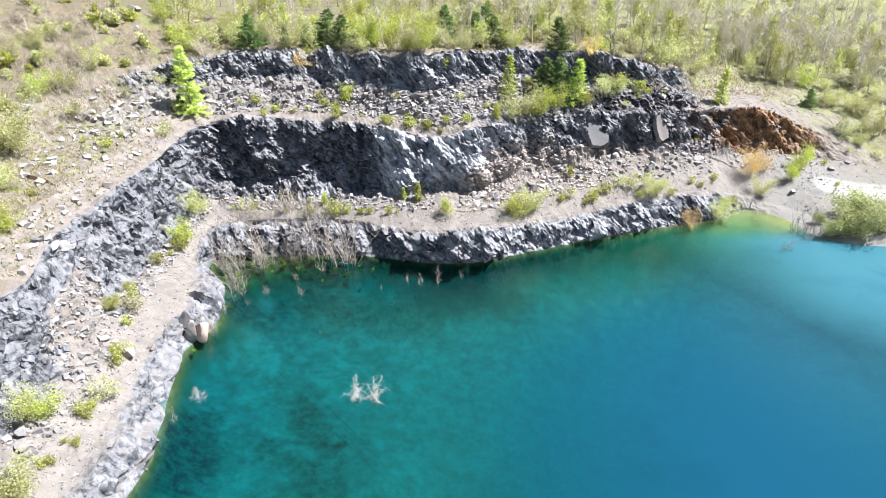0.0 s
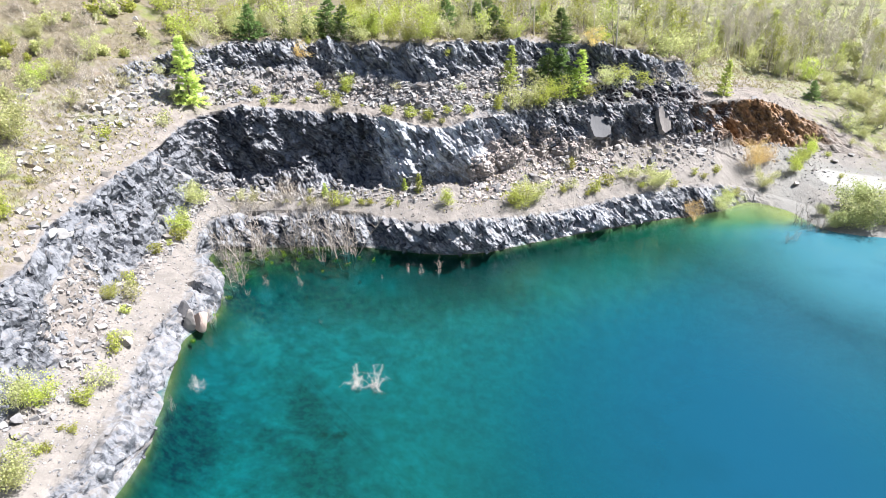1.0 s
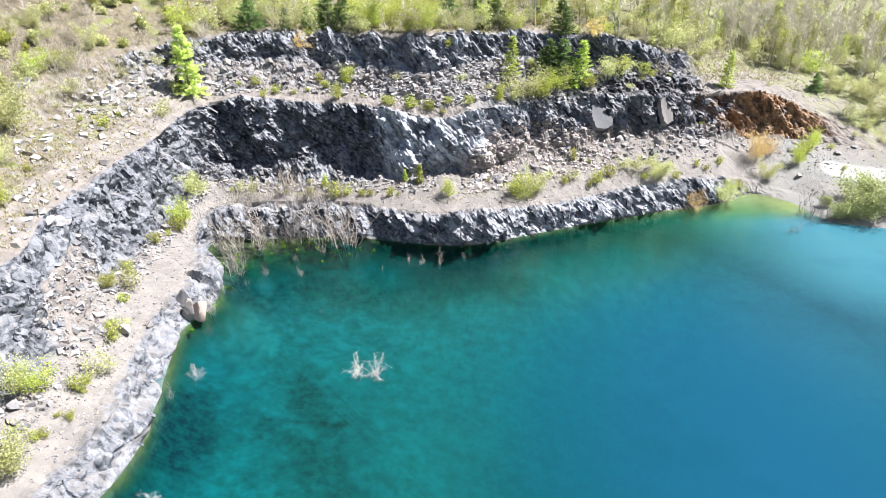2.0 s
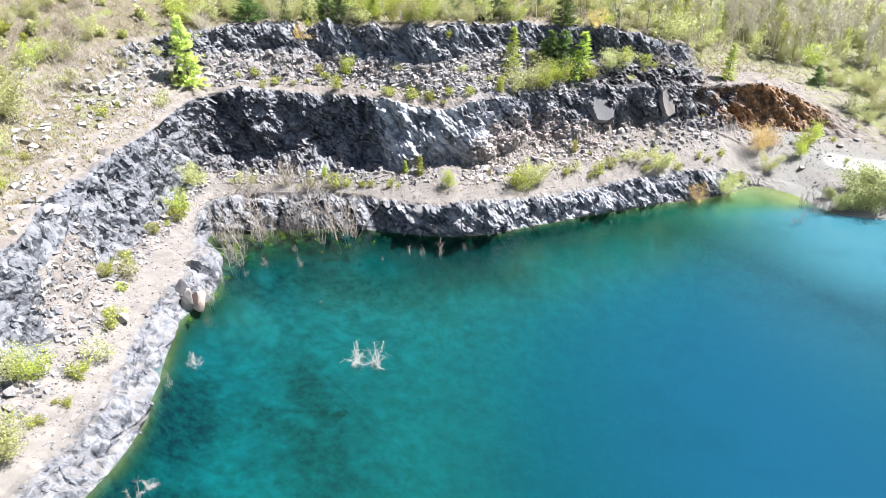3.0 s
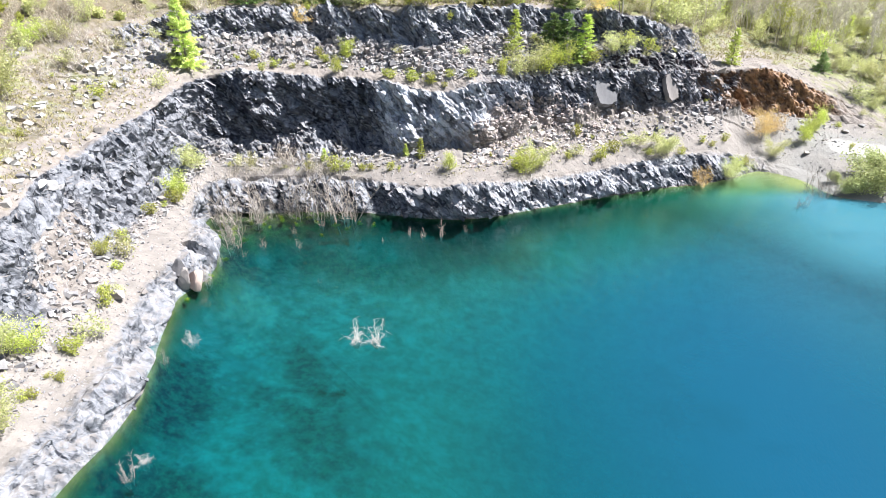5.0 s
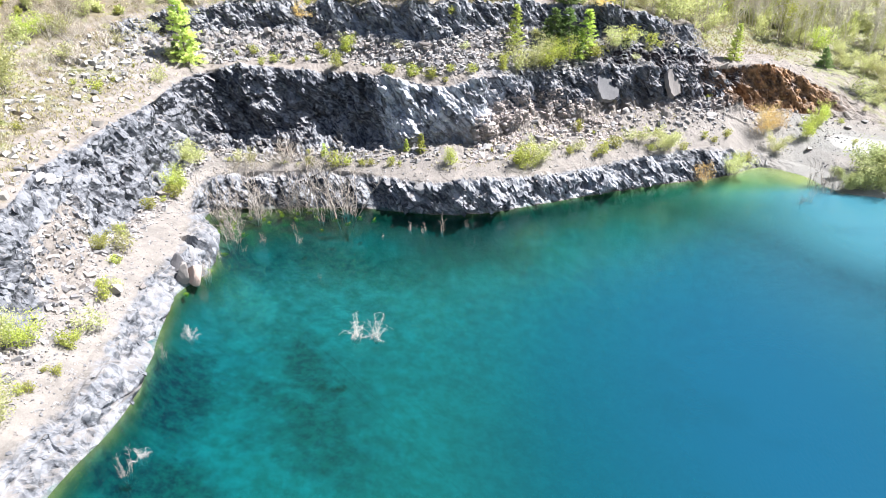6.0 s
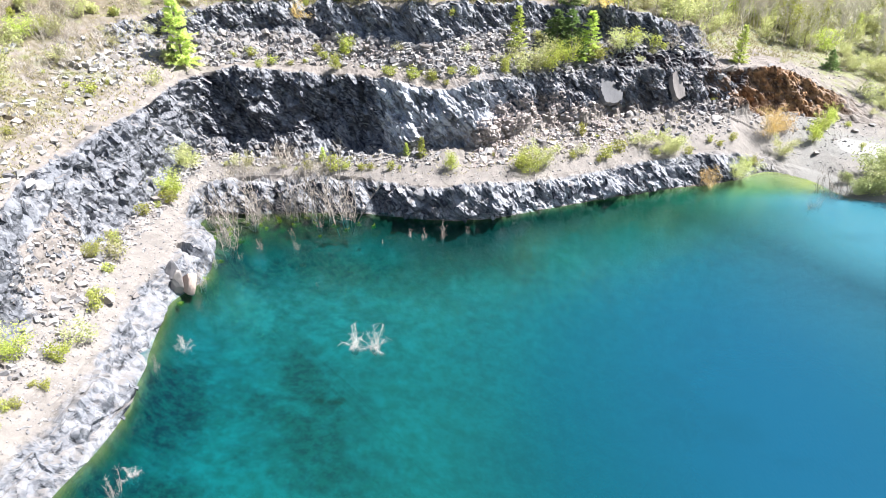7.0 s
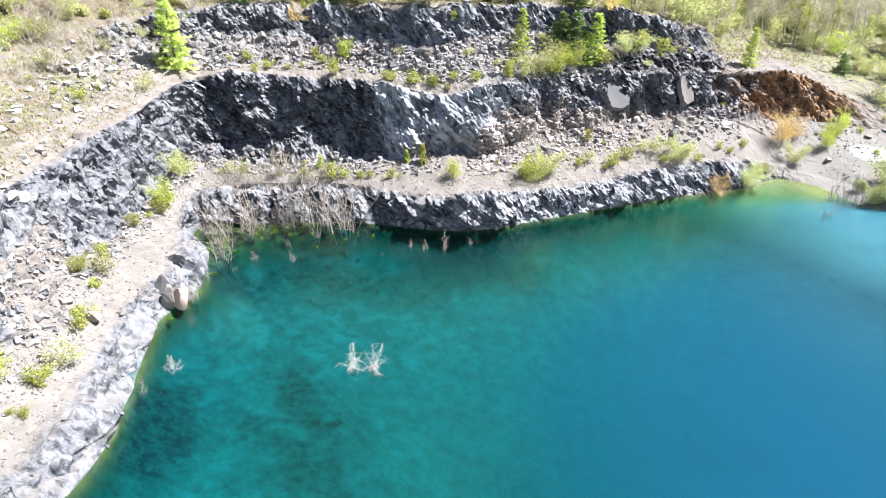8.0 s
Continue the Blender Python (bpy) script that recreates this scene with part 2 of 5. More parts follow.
def water_material():
    """Clear quarry water: see-through where shallow, its own turquoise to deep blue where deep, glossy with small ripples."""
    n = Nodes("quarry_water")
    p = n.place()
    depth = n.attr("depth")
    murk = n.ramp(depth, 3.0, 19.0)
    hue = n.mix(n.ramp(depth, 4.5, 12.0), (0.014, 0.130, 0.080), (0.002, 0.073, 0.100))
    hue = n.mix(n.ramp(depth, 9.5, 17.0), hue, (0.003, 0.052, 0.102))
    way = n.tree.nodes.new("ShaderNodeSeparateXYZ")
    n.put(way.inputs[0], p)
    # sky reflection off the eastern water, painted as a pale blue body colour
    sky_sheen = n.math("MULTIPLY", n.ramp(way.outputs[0], 26.0, 60.0), n.math("SUBTRACT", n.ramp(way.outputs[1], 40.0, 80.0), n.ramp(way.outputs[1], 93.0, 100.0)))
    hue = n.mix(n.math("MULTIPLY", sky_sheen, 0.8), hue, (0.046, 0.165, 0.250))
    murk = n.math("MAXIMUM", murk, n.math("MULTIPLY", sky_sheen, 0.85))
    cloud = n.noise(p, 0.07, 6, 0.62)
    hue = n.mix(n.math("MULTIPLY", n.ramp(cloud, 0.5, 0.68), 0.2), hue, (0.002, 0.036, 0.055))
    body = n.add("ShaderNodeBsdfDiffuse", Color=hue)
    clear = n.add("ShaderNodeBsdfTransparent", Color=n.mix(n.ramp(depth, 0.0, 3.5), (0.9, 0.96, 0.94), (0.033, 0.49, 0.57)))
    under = n.tree.nodes.new("ShaderNodeMixShader")
    n.put(under.inputs[0], murk)
    n.put(under.inputs[1], clear.outputs[0])
    n.put(under.inputs[2], body.outputs[0])
    ripple = n.noise(n.stretch(p, (1.9, 1.0, 1.0), (0, 0, 12)), 2.0, 3, 0.6)
    nrm = n.bump(ripple, 0.5, 0.07)
    shine = n.add("ShaderNodeBsdfGlossy", Color=(1, 1, 1, 1), Roughness=0.07, Normal=nrm)
    edge = n.add("ShaderNodeFresnel", IOR=1.42, Normal=nrm)
    full = n.tree.nodes.new("ShaderNodeMixShader")
    n.put(full.inputs[0], edge.outputs[0])
    n.put(full.inputs[1], under.outputs[0])
    n.put(full.inputs[2], shine.outputs[0])
    n.put(n.out.inputs["Surface"], full.outputs[0])
    return n.mat


QUARRY, BED, WATER = quarry_material(), bed_material(), water_material()

# ---------------------------------------------------------------- the quarry: lines of its terraces
# Each line runs once round the lake, from the near west bank over the back wall to the beach.
SHORE = [(-32.6, 33, 0), (-31, 43, 0), (-31.0, 48.5, 0), (-32.1, 56, 0), (-33.9, 66, 0), (-31.7, 73, 0), (-34.8, 82.5, 0), (-38, 89.5, 0), (-36.5, 91.6, 0),
         (-31, 92.2, 0), (-21, 92.1, 0), (-13.6, 91.3, 0), (-3, 88.4, 0), (4.3, 88.4, 0), (11, 91, 0), (19, 93.8, 0), (27, 96.3, 0), (36, 99.2, 0),
         (44.6, 101.4, 0), (52, 105.3, 0), (57, 101.8, 0), (59, 95, 0), (63, 91.6, 0), (75, 88, 0), (95, 80, 0)]
LEDGE = [(-36, 32, 3.3), (-34.5, 43, 3.2), (-34.5, 48, 3.2), (-35.2, 56, 3.5), (-36, 64, 3.7), (-35.6, 74.5, 3.5), (-38, 84.5, 3.6), (-39.3, 92.5, 4.2), (-36.5, 95.8, 4.2),
         (-30.6, 96.6, 4.3), (-21.3, 96.2, 4.5), (-13.8, 94.6, 4.3), (-4, 90.2, 4.3), (3.5, 90.4, 4.5), (11.5, 93.4, 4), (18.2, 95.7, 3.9), (26.2, 99, 4), (34.5, 101.7, 4.1),
         (44, 104.6, 3.9), (51, 108, 2.2), (59, 105.5, 0.5), (63, 99, 0.6), (66, 95, 0.8), (77, 92, 0.8), (97, 85, 1)]
FOOT = [(-42, 28, 6.9), (-42, 42, 6.6), (-41, 48, 6.2), (-40.8, 55, 6.2), (-42.5, 66, 5.8), (-43.3, 73, 5.6), (-42.5, 82, 5.4), (-41.6, 92, 6.3), (-40.3, 99.6, 7.2),
        (-33, 101.2, 6.5), (-22, 100.5, 6.1), (-13, 100.9, 6.3), (-2, 101.2, 7.1), (5, 102, 6.6), (12, 105.5, 8.2), (20, 108, 8.4), (29.5, 111.5, 9.1), (40, 112.5, 8.8),
        (49, 115, 7.6), (57, 117.3, 6.9), (64, 119.3, 5.8), (72, 119.3, 4.2), (80, 116.5, 3.6), (92, 113, 3.5), (110, 107, 3.5)]
CREST = [(-46, 28, 17), (-46, 42, 17), (-45.5, 50, 16.6), (-43.8, 57, 15.7), (-46.5, 67, 15.8), (-47, 76, 15.3), (-45.6, 83, 16.2), (-44.2, 92, 16.7), (-42.2, 103, 18.1),
         (-35, 106.8, 18.9), (-22, 107.6, 17.6), (-13.5, 105, 17.6), (-2.5, 103.4, 15.5), (4.5, 105.6, 16.2), (11, 110, 15.6), (19, 111.7, 16.2), (28, 113.3, 15.9), (38, 116, 15.2),
         (47, 119.8, 14.4), (55, 122, 14), (63, 123, 12.4), (71.5, 123.5, 8.5), (82, 122, 5), (94, 118, 5), (112, 112, 5)]
BENCH = [(-52, 28, 18.5), (-52, 42, 18.5), (-51, 50, 18), (-49.5, 58, 17.3), (-50.5, 68, 17.3), (-51, 77, 18), (-50, 84, 18), (-49, 95, 18.6), (-47, 106, 20.2),
         (-36, 111.5, 19.2), (-22, 111.5, 19), (-13.5, 109, 18.9), (-3, 106, 18.1), (4.5, 108.5, 18), (11, 112.5, 17.6), (19, 115, 18), (28, 116, 18), (38, 117.6, 17.6),
         (47.5, 122.5, 15.5), (56, 128, 14.6), (64, 129.5, 13.2), (74, 130, 10.5), (86, 129, 7.5), (98, 125, 7), (116, 118, 7)]
SCREE = [(-60, 28, 20), (-60, 42, 20), (-58, 50, 19.5), (-56, 58, 19), (-56, 68, 19), (-57, 77, 19.6), (-57, 84, 20), (-57, 96, 20.6), (-51.5, 110.5, 23),
         (-38, 117.5, 23), (-24, 117.5, 22.3), (-14.5, 113.8, 22.5), (-3.5, 110.7, 21.6), (5, 115.5, 22.3), (12, 118, 21.5), (20, 119.3, 20.5), (28, 119, 20), (38, 119.6, 18.8),
         (48, 126, 16.5), (58, 134, 15), (67, 138, 13.5), (78, 140, 12), (92, 140, 10), (104, 136, 9.5), (122, 128, 9)]
RIM = [(-68, 28, 23), (-68, 42, 23), (-66, 50, 22.5), (-64, 58, 22), (-64, 68, 22), (-64, 77, 22), (-63, 86, 22.6), (-61, 98, 23.4), (-53.5, 112, 26),
       (-39, 119.4, 26.9), (-24, 121.3, 27), (-14.5, 116.2, 26.9), (-3.5, 113.7, 26.8), (5, 117, 26.6), (12, 121.3, 26), (20.8, 122.2, 25.6), (29.4, 121.6, 24.6), (38.5, 121.5, 22),
       (49, 131, 18.5), (60, 142, 16.5), (70, 148, 15), (82, 151, 13.5), (98, 152, 12.5), (112, 148, 12), (132, 140, 12)]
HILL = [(-95, 20, 36), (-95, 42, 37), (-95, 52, 37), (-94, 62, 37), (-93, 72, 37), (-91, 82, 37), (-88, 93, 37), (-84, 108, 37), (-70, 128, 36),
        (-45, 142, 30), (-24, 145, 28.5), (-10, 145, 28.2), (0, 145, 28), (10, 146, 27.6), (20, 147, 27), (30, 148, 26), (40, 149, 25), (52, 153, 23),
        (65, 160, 20), (78, 168, 18), (90, 173, 17), (102, 176, 16), (118, 176, 15.5), (132, 170, 15), (155, 160, 15)]
# the far banks behind the camera, simple and never in view
BACK = [(112, 55), (112, 15), (90, -20), (50, -42), (0, -45), (-28, -22), (-31, 8)]
MID = Vector((30, 40, 0))
for bx, by in BACK:
    out = (Vector((bx, by, 0)) - MID).normalized()
    for line, far, high in ((SHORE, 0, 0), (LEDGE, 4, 3), (FOOT, 11, 6), (CREST, 15, 15), (BENCH, 21, 17), (SCREE, 28, 18), (RIM, 35, 21), (HILL, 65, 30)):
        line.append((bx + out.x * far, by + out.y * far, high))

STEEP = 21                       # stations from the first to this one are in view
lines = [np.array(l, float) for l in (SHORE, LEDGE, FOOT, CREST, BENCH, SCREE, RIM, HILL)]
count = len(SHORE)
heart = np.array([8.0, 35.0, 0.0])
shore = lines[0]
gentle = np.zeros(count)
gentle[16:25] = (0.2, 0.4, 0.6, 0.8, 1, 1, 0.8, 0.6, 0.6)
gentle[7:10] = 0.35


def inward(step, drop):
    """A line under the water: the shore drawn in by a step and lowered."""
    way = heart - shore
    way /= np.linalg.norm(way, axis=1)[:, None]
    got = shore + way * (step * (1 + 1.5 * gentle))[:, None] if np.ndim(step) else shore + way * step * (1 + 1.5 * gentle)[:, None]
    got[:, 2] = -drop * (1 - 0.72 * gentle)
    return got


east = np.clip((shore[:, 0] + 15) / 55, 0, 1)
under1 = inward(1.2, 2.6)
under2 = inward(9.0, 6.2)
under3 = inward(24.0, 9.0)
under3[:, 2] -= 7 * east
inner = heart + (under3 - heart) * 0.4
inner[:, 2] = -10.5 - 9 * np.clip((inner[:, 0] + 8) / 28, 0, 1)
core = np.repeat(heart[None] + np.array([[0, 0, -16.0]]), count, 0)
far1 = lines[-1] + (lines[-1] - heart) * np.array([1.3, 1.3, 0])
far1[:, 2] = 22
far2 = heart + (lines[-1] - heart) * 25
far2[:, 2] = 10
LOFT = [core, inner, under3, under2, under1, *lines, far1, far2]
#        rows of each band
ROWS = [2, 5, 8, 8, 7, 40, 42, 100, 34, 44, 50, 36, 8, 3]


def round_spline(points, at):
    """A closed Catmull-Rom line through the points, at station numbers."""
    i = np.floor(at).astype(int)
    t = (at - i)[:, None]
    a, b, c, d = (points[(i + k) % len(points)] for k in (-1, 0, 1, 2))
    return 0.5 * (2 * b + (c - a) * t + (2 * a - 5 * b + 4 * c - d) * t**2 + (3 * b - a - 3 * c + d) * t**3)


at = []
for i in range(count):
    length = max(np.linalg.norm(l[(i + 1) % count] - l[i]) for l in lines[:7])
    grain = 0.17 if i < STEEP else 0.5 if i < 24 else 5.0
    n = max(2, math.ceil(length / grain))
    at.append(i + np.arange(n) / n)
at = np.concatenate(at)
COLS = len(at)

# how far out and how far up a band has got, along its way
EASE = {5: ((0, 0.15, 0.85, 1), (0, 0.04, 0.5, 1), (0, 0.16, 0.93, 1)),
        7: ((0, 0.26, 0.94, 1), (0, 0.76, 0.90, 1), (0, 0.19, 0.96, 1)),
        10: ((0, 0.16, 0.86, 1), (0, 0.45, 0.68, 1), (0, 0.10, 0.93, 1))}
# how much of the plain slope a band keeps, along the stations
SLOPE = {5: [(0, 0.4), (5, 0.4), (7.5, 0.4), (8.5, 0), (11.5, 0.3), (13.5, 0.5), (count, 0.5)],
         7: [(0, 0.85), (7.6, 0.7), (8.3, 0.0), (10.9, 0.0), (11.25, 0.9), (13.4, 1.0), (14.3, 0.2), (17, 0.15), (18, 0.4), (20, 0.3), (21, 1), (count, 1)],
         10: [(0, 1), (7.8, 1), (8.4, 0.1), (16, 0.1), (17.5, 0.8), (count, 1)]}
grid, band_of, way_of = [], [], []
for b, rows in enumerate(ROWS):
    low, high = round_spline(LOFT[b], at), round_spline(LOFT[b + 1], at)
    last = b == len(ROWS) - 1
    for r in range(rows + (1 if last else 0)):
        t = r / rows
        knots = EASE.get(b)
        h, v = (np.interp(t, knots[0], knots[1]), np.interp(t, knots[0], knots[2])) if knots else (t, t)
        if knots:
            keep = np.interp(at, [k for k, _ in SLOPE[b]], [k for _, k in SLOPE[b]])
            h, v = (h + (t - h) * keep)[:, None], v + (t - v) * keep
        row = low + (high - low) * h
        row[:, 2] = low[:, 2] + (high[:, 2] - low[:, 2]) * v
        grid.append(row)
        band_of.append(b)
        way_of.append(t)
grid = np.array(grid)                      # rows x columns x 3
band_of, way_of = np.array(band_of), np.array(way_of)
FIRST = {b: int(np.argmax(band_of == b)) for b in range(len(ROWS))}


# ---------------------------------------------------------------- relief
def scatter(ix, iy, iz, seed):
    """Four random numbers in 0..1 for each cell."""
    h = (ix * 73856093) ^ (iy * 19349663) ^ (iz * 83492791) ^ (seed * 2654435)
    out = []
    for k in range(4):
        h = (h * 1103515245 + 12345 + k * 7919) & 0x7FFFFFFF
        h = h ^ (h >> 13)
        out.append(((h * 48271) & 0xFFFFFF) / 16777216.0)
    return out


def tilt(p, ry, rz=0.0):
    c, s = math.cos(radians(ry)), math.sin(radians(ry))
    x, y, z = p[:, 0], p[:, 1], p[:, 2]
    c2, s2 = math.cos(radians(rz)), math.sin(radians(rz))
    x, y = x * c2 - y * s2, x * s2 + y * c2
    return np.stack([x * c + z * s, y, -x * s + z * c], 1)


def blocks(p, size, seed, turn, squash=(1.0, 1.0, 1.0), sharp=True):
    """Jointed rock: the outermost of many tipped blocks of a jittered lattice, so that sharp edges meet."""
    q = tilt(p, turn[0], turn[1]) / (size * np.array(squash))
    base = np.floor(q).astype(np.int64)
    top = np.full(len(q), -1e9)
    for dx in (-1, 0, 1):
        for dy in (-1, 0, 1):
            for dz in (-1, 0, 1):
                ix, iy, iz = base[:, 0] + dx, base[:, 1] + dy, base[:, 2] + dz
                a, b, c, d = scatter(ix, iy, iz, seed)
                ox, oy, oz = q[:, 0] - (ix + a), q[:, 1] - (iy + b), q[:, 2] - (iz + c)
                if sharp:
                    fall = 0.75 * (np.abs(ox) + np.abs(oy) + np.abs(oz))
                else:
                    fall = 1.5 * np.maximum(np.maximum(np.abs(ox), np.abs(oy)), np.abs(oz))
                plane = 0.8 * d + (b - 0.5) * 1.3 * ox + (c - 0.5) * 1.3 * oy + (a - 0.5) * 1.3 * oz - fall
                top = np.maximum(top, plane)
    return top - top.mean()


def waves(p, size, seed, octaves=4):
    """Smooth noise, about -1 to 1."""
    total, amp = np.zeros(len(p)), 1.0
    for o in range(octaves):
        q = p / size + seed * 17.3 + o * 5.1
        i = np.floor(q).astype(np.int64)
        f = q - i
        f = f * f * (3 - 2 * f)
        got = np.zeros(len(p))
        for dx in (0, 1):
            for dy in (0, 1):
                for dz in (0, 1):
                    w = (f[:, 0] if dx else 1 - f[:, 0]) * (f[:, 1] if dy else 1 - f[:, 1]) * (f[:, 2] if dz else 1 - f[:, 2])
                    got += w * scatter(i[:, 0] + dx, i[:, 1] + dy, i[:, 2] + dz, seed + o)[1]
        total += amp * (got * 2 - 1)
        size, amp = size / 2, amp * 0.5
    return total / 1.6


def along(pairs):
    """A value that changes along the stations."""
    return np.interp(at, [a for a, _ in pairs], [b for _, b in pairs])


def blur(a, n, axis):
    """A running mean over 2n+1 rows (or columns)."""
    pad = [(0, 0)] * a.ndim
    pad[axis] = (n + 1, n)
    c = np.cumsum(np.pad(a, pad, mode="edge"), axis)
    take = np.take
    size = a.shape[axis]
    return (take(c, range(2 * n + 1, 2 * n + 1 + size), axis) - take(c, range(size), axis)) / (2 * n + 1)


ends = [(0, 1), (18, 1), (20, 0.12), (24, 0.12), (count, 0.1)]
ROUGH = {3: along([(0, 0.1), (count, 0.1)]), 4: along([(0, 0.25), (18, 0.25), (20, 0.1), (count, 0.1)]),
         5: along([(0, 0.85), (6, 0.8), (7.5, 0.95), (17, 0.9), (19, 0.3), (20, 0.05), (24, 0.05), (count, 0.1)]),
         6: along([(0, 0.07), (count, 0.06)]),
         7: along([(0, 1.0), (2.7, 1.0), (3.3, 0.6), (4.1, 0.6), (4.6, 1.0), (7.8, 1.0), (8.6, 1.25), (13, 1.25), (19.5, 1.1), (20.6, 0.8), (21.2, 0.35), (22, 0.1), (count, 0.1)]),
         8: along([(0, 0.22), (9, 0.16), (13, 0.35), (16, 0.9), (17.6, 0.9), (18.1, 0.3), (19, 0.15), (count, 0.1)]),
         9: along([(0, 0.3), (8, 0.35), (9, 0.5), (14, 0.5), (15, 0.8), (16, 1.0), (17.6, 1.0), (18.2, 0.2), (count, 0.1)]),
         10: along([(0, 0.25), (7.5, 0.25), (8.2, 1.0), (17, 1.0), (18, 0.25), (count, 0.1)]),
         11: along([(0, 0.25), (count, 0.2)])}
amp = np.zeros(grid.shape[:2])
for b, value in ROUGH.items():
    amp[band_of == b] = value
talus = np.interp(way_of, [0, 0.45, 1], [0.0, 0.0, 0.5])
amp[band_of == 6] += talus[band_of == 6][:, None] * along([(0, 0.8), (8, 0.5), (18, 0.8), (20, 0), (count, 0)])
amp[band_of == 5] *= np.interp(way_of, [0, 0.14], [0.35, 1])[band_of == 5][:, None]
amp = blur(amp, 3, 0)
soft = blur(blur(grid, 10, 0), 10, 1)
du, dv = np.gradient(soft, axis=1), np.gradient(soft, axis=0)
norm = np.cross(du, dv)
norm /= np.linalg.norm(norm, axis=2, keepdims=True) + 1e-9
# the lake lies on the right hand of the lines: face the normals up and to it
norm *= np.where((norm[FIRST[8] + 5].mean(0)[2]) < 0, -1, 1)

flat = grid.reshape(-1, 3)
amps = amp.reshape(-1)
on = np.nonzero(amps > 0.03)[0]
pts = flat[on]
fine_share = np.tile(along([(0, 0.65), (7.6, 0.7), (8.5, 1.0), (count, 1.0)]), len(grid))
push = (1.3 * waves(pts, 11.0, 3, 2) + 3.4 * blocks(pts, 5.5, 1, (36, 12), (0.9, 1.0, 1.4)) + 1.1 * blocks(pts, 2.5, 2, (40, 16), (0.6, 1.1, 1.6), False)
        + 1.3 * blocks(pts, 2.1, 4, (26, 52), (0.9, 0.9, 1.2), False)
        + fine_share[on] * (0.5 * blocks(pts, 1.2, 5, (36, 10), (0.6, 1.1, 1.7)) + 0.85 * blocks(pts, 1.0, 6, (20, 70), (1.0, 0.8, 1.2)) + 0.45 * blocks(pts, 0.6, 7, (44, 24), (0.7, 1.0, 1.6), False)))
moved = flat.copy()
whole = np.zeros(len(flat))
whole[on] = push * amps[on] * 0.8
moved += norm.reshape(-1, 3) * whole[:, None]
lumps = np.nonzero((np.repeat(band_of, COLS) >= 11) & (np.repeat(band_of, COLS) <= 12))[0]
moved[lumps, 2] += 0.9 * waves(flat[lumps], 11.0, 8, 4)


shore_at = round_spline(shore, at)[::max(1, len(at) // 260)]
gentle_at = np.interp(at, np.arange(count), gentle)[::max(1, len(at) // 260)]


def depth_at(p):
    """How deep the lake is: steep under the rock walls, shelving off the beach and in the corner, deeper to the east."""
    a, run = shore_at[None, :, :2], (np.roll(shore_at, -1, 0) - shore_at)[None, :, :2]
    u = np.clip(((p[:, None, :2] - a) * run).sum(2) / (run * run).sum(2), 0, 1)
    gap = ((p[:, None, :2] - a - run * u[..., None]) ** 2).sum(2)
    d = np.sqrt(gap.min(1))
    w = 1 / (gap + 9) ** 2
    g = (w * gentle_at).sum(1) / w.sum(1)
    steep = 2.4 * (1 - np.exp(-d / 1.0)) + 6.0 * (1 - np.exp(-d / 14))
    shelf = 3.6 * (1 - np.exp(-d / 22))
    side = np.clip((p[:, 0] + 12) / 48, 0, 1)
    corner = 0.8 * np.exp(-(((p[:, 0] + 28) / 9) ** 2 + ((p[:, 1] - 91) / 4.5) ** 2)) + 0.5 * np.exp(-(((p[:, 0] + 33) / 3) ** 2 + ((p[:, 1] - 84) / 6) ** 2))
    return (1 - np.clip(corner, 0, 0.85)) * steep * (1 - g) + shelf * g + 11 * (1 - 0.75 * g) * side * side * (3 - 2 * side) * (1 - np.exp(-(d / 22) ** 2))


bedrows = np.nonzero(np.repeat(band_of, COLS) <= 4)[0]
for chunk in np.array_split(bedrows, 40):
    p = flat[chunk]
    moved[chunk, 2] = -depth_at(p) + 0.35 * waves(p, 5.0, 9, 4) * np.clip(depth_at(p) / 2, 0, 1)
moved = moved.reshape(grid.shape)

# masks: bare soil, grass, rust-brown clay, pale gravel
soil, grass, rust, pale, vein, grey = (np.zeros(grid.shape[:2]) for _ in range(6))
SOIL = {5: along([(0, 0.38), (6, 0.38), (8, 0.1), (18, 0.1), (19, 0.6), (20, 1), (count, 1)]), 6: along([(0, 0.95), (count, 0.95)]), 7: along([(0, 0.0), (20.2, 0.1), (21.3, 0.7), (count, 1)]),
        8: along([(0, 0.9), (12, 0.85), (13.5, 0.4), (15.3, 0.35), (15.8, 0.08), (17.6, 0.05), (18.2, 0.8), (count, 1)]), 9: along([(0, 0.7), (8, 0.6), (14, 0.6), (15.2, 0.5), (15.8, 0.08), (17.6, 0.05), (18.3, 1), (count, 1)]),
        10: along([(0, 0.8), (7.6, 0.7), (8.3, 0.05), (17, 0.05), (18, 0.8), (count, 1)]), 11: along([(0, 1), (count, 1)]), 12: along([(0, 1), (count, 1)]), 13: along([(0, 1), (count, 1)])}
GRASS = {6: along([(0, 0.05), (7, 0.12), (9, 0.18), (17, 0.2), (20, 0.1), (22, 0.4), (count, 0.5)]), 7: along([(0, 0), (20, 0), (22, 0.5), (count, 0.6)]),
         8: along([(0, 0.5), (7, 0.35), (9, 0.08), (15, 0.2), (18, 0.15), (20, 0.3), (22, 0.7), (count, 0.8)]), 9: along([(0, 0.75), (7, 0.6), (8.5, 0.12), (14, 0.2), (17, 0.08), (18.5, 0.4), (19, 0.25), (20, 0.5), (22, 0.7), (count, 0.8)]),
         10: along([(0, 0.65), (7.7, 0.55), (8.5, 0.05), (17, 0.05), (18, 0.6), (count, 0.8)]), 11: along([(0, 0.75), (count, 0.8)]), 12: along([(0, 0.9), (count, 0.9)]), 13: along([(0, 0.9), (count, 0.9)])}
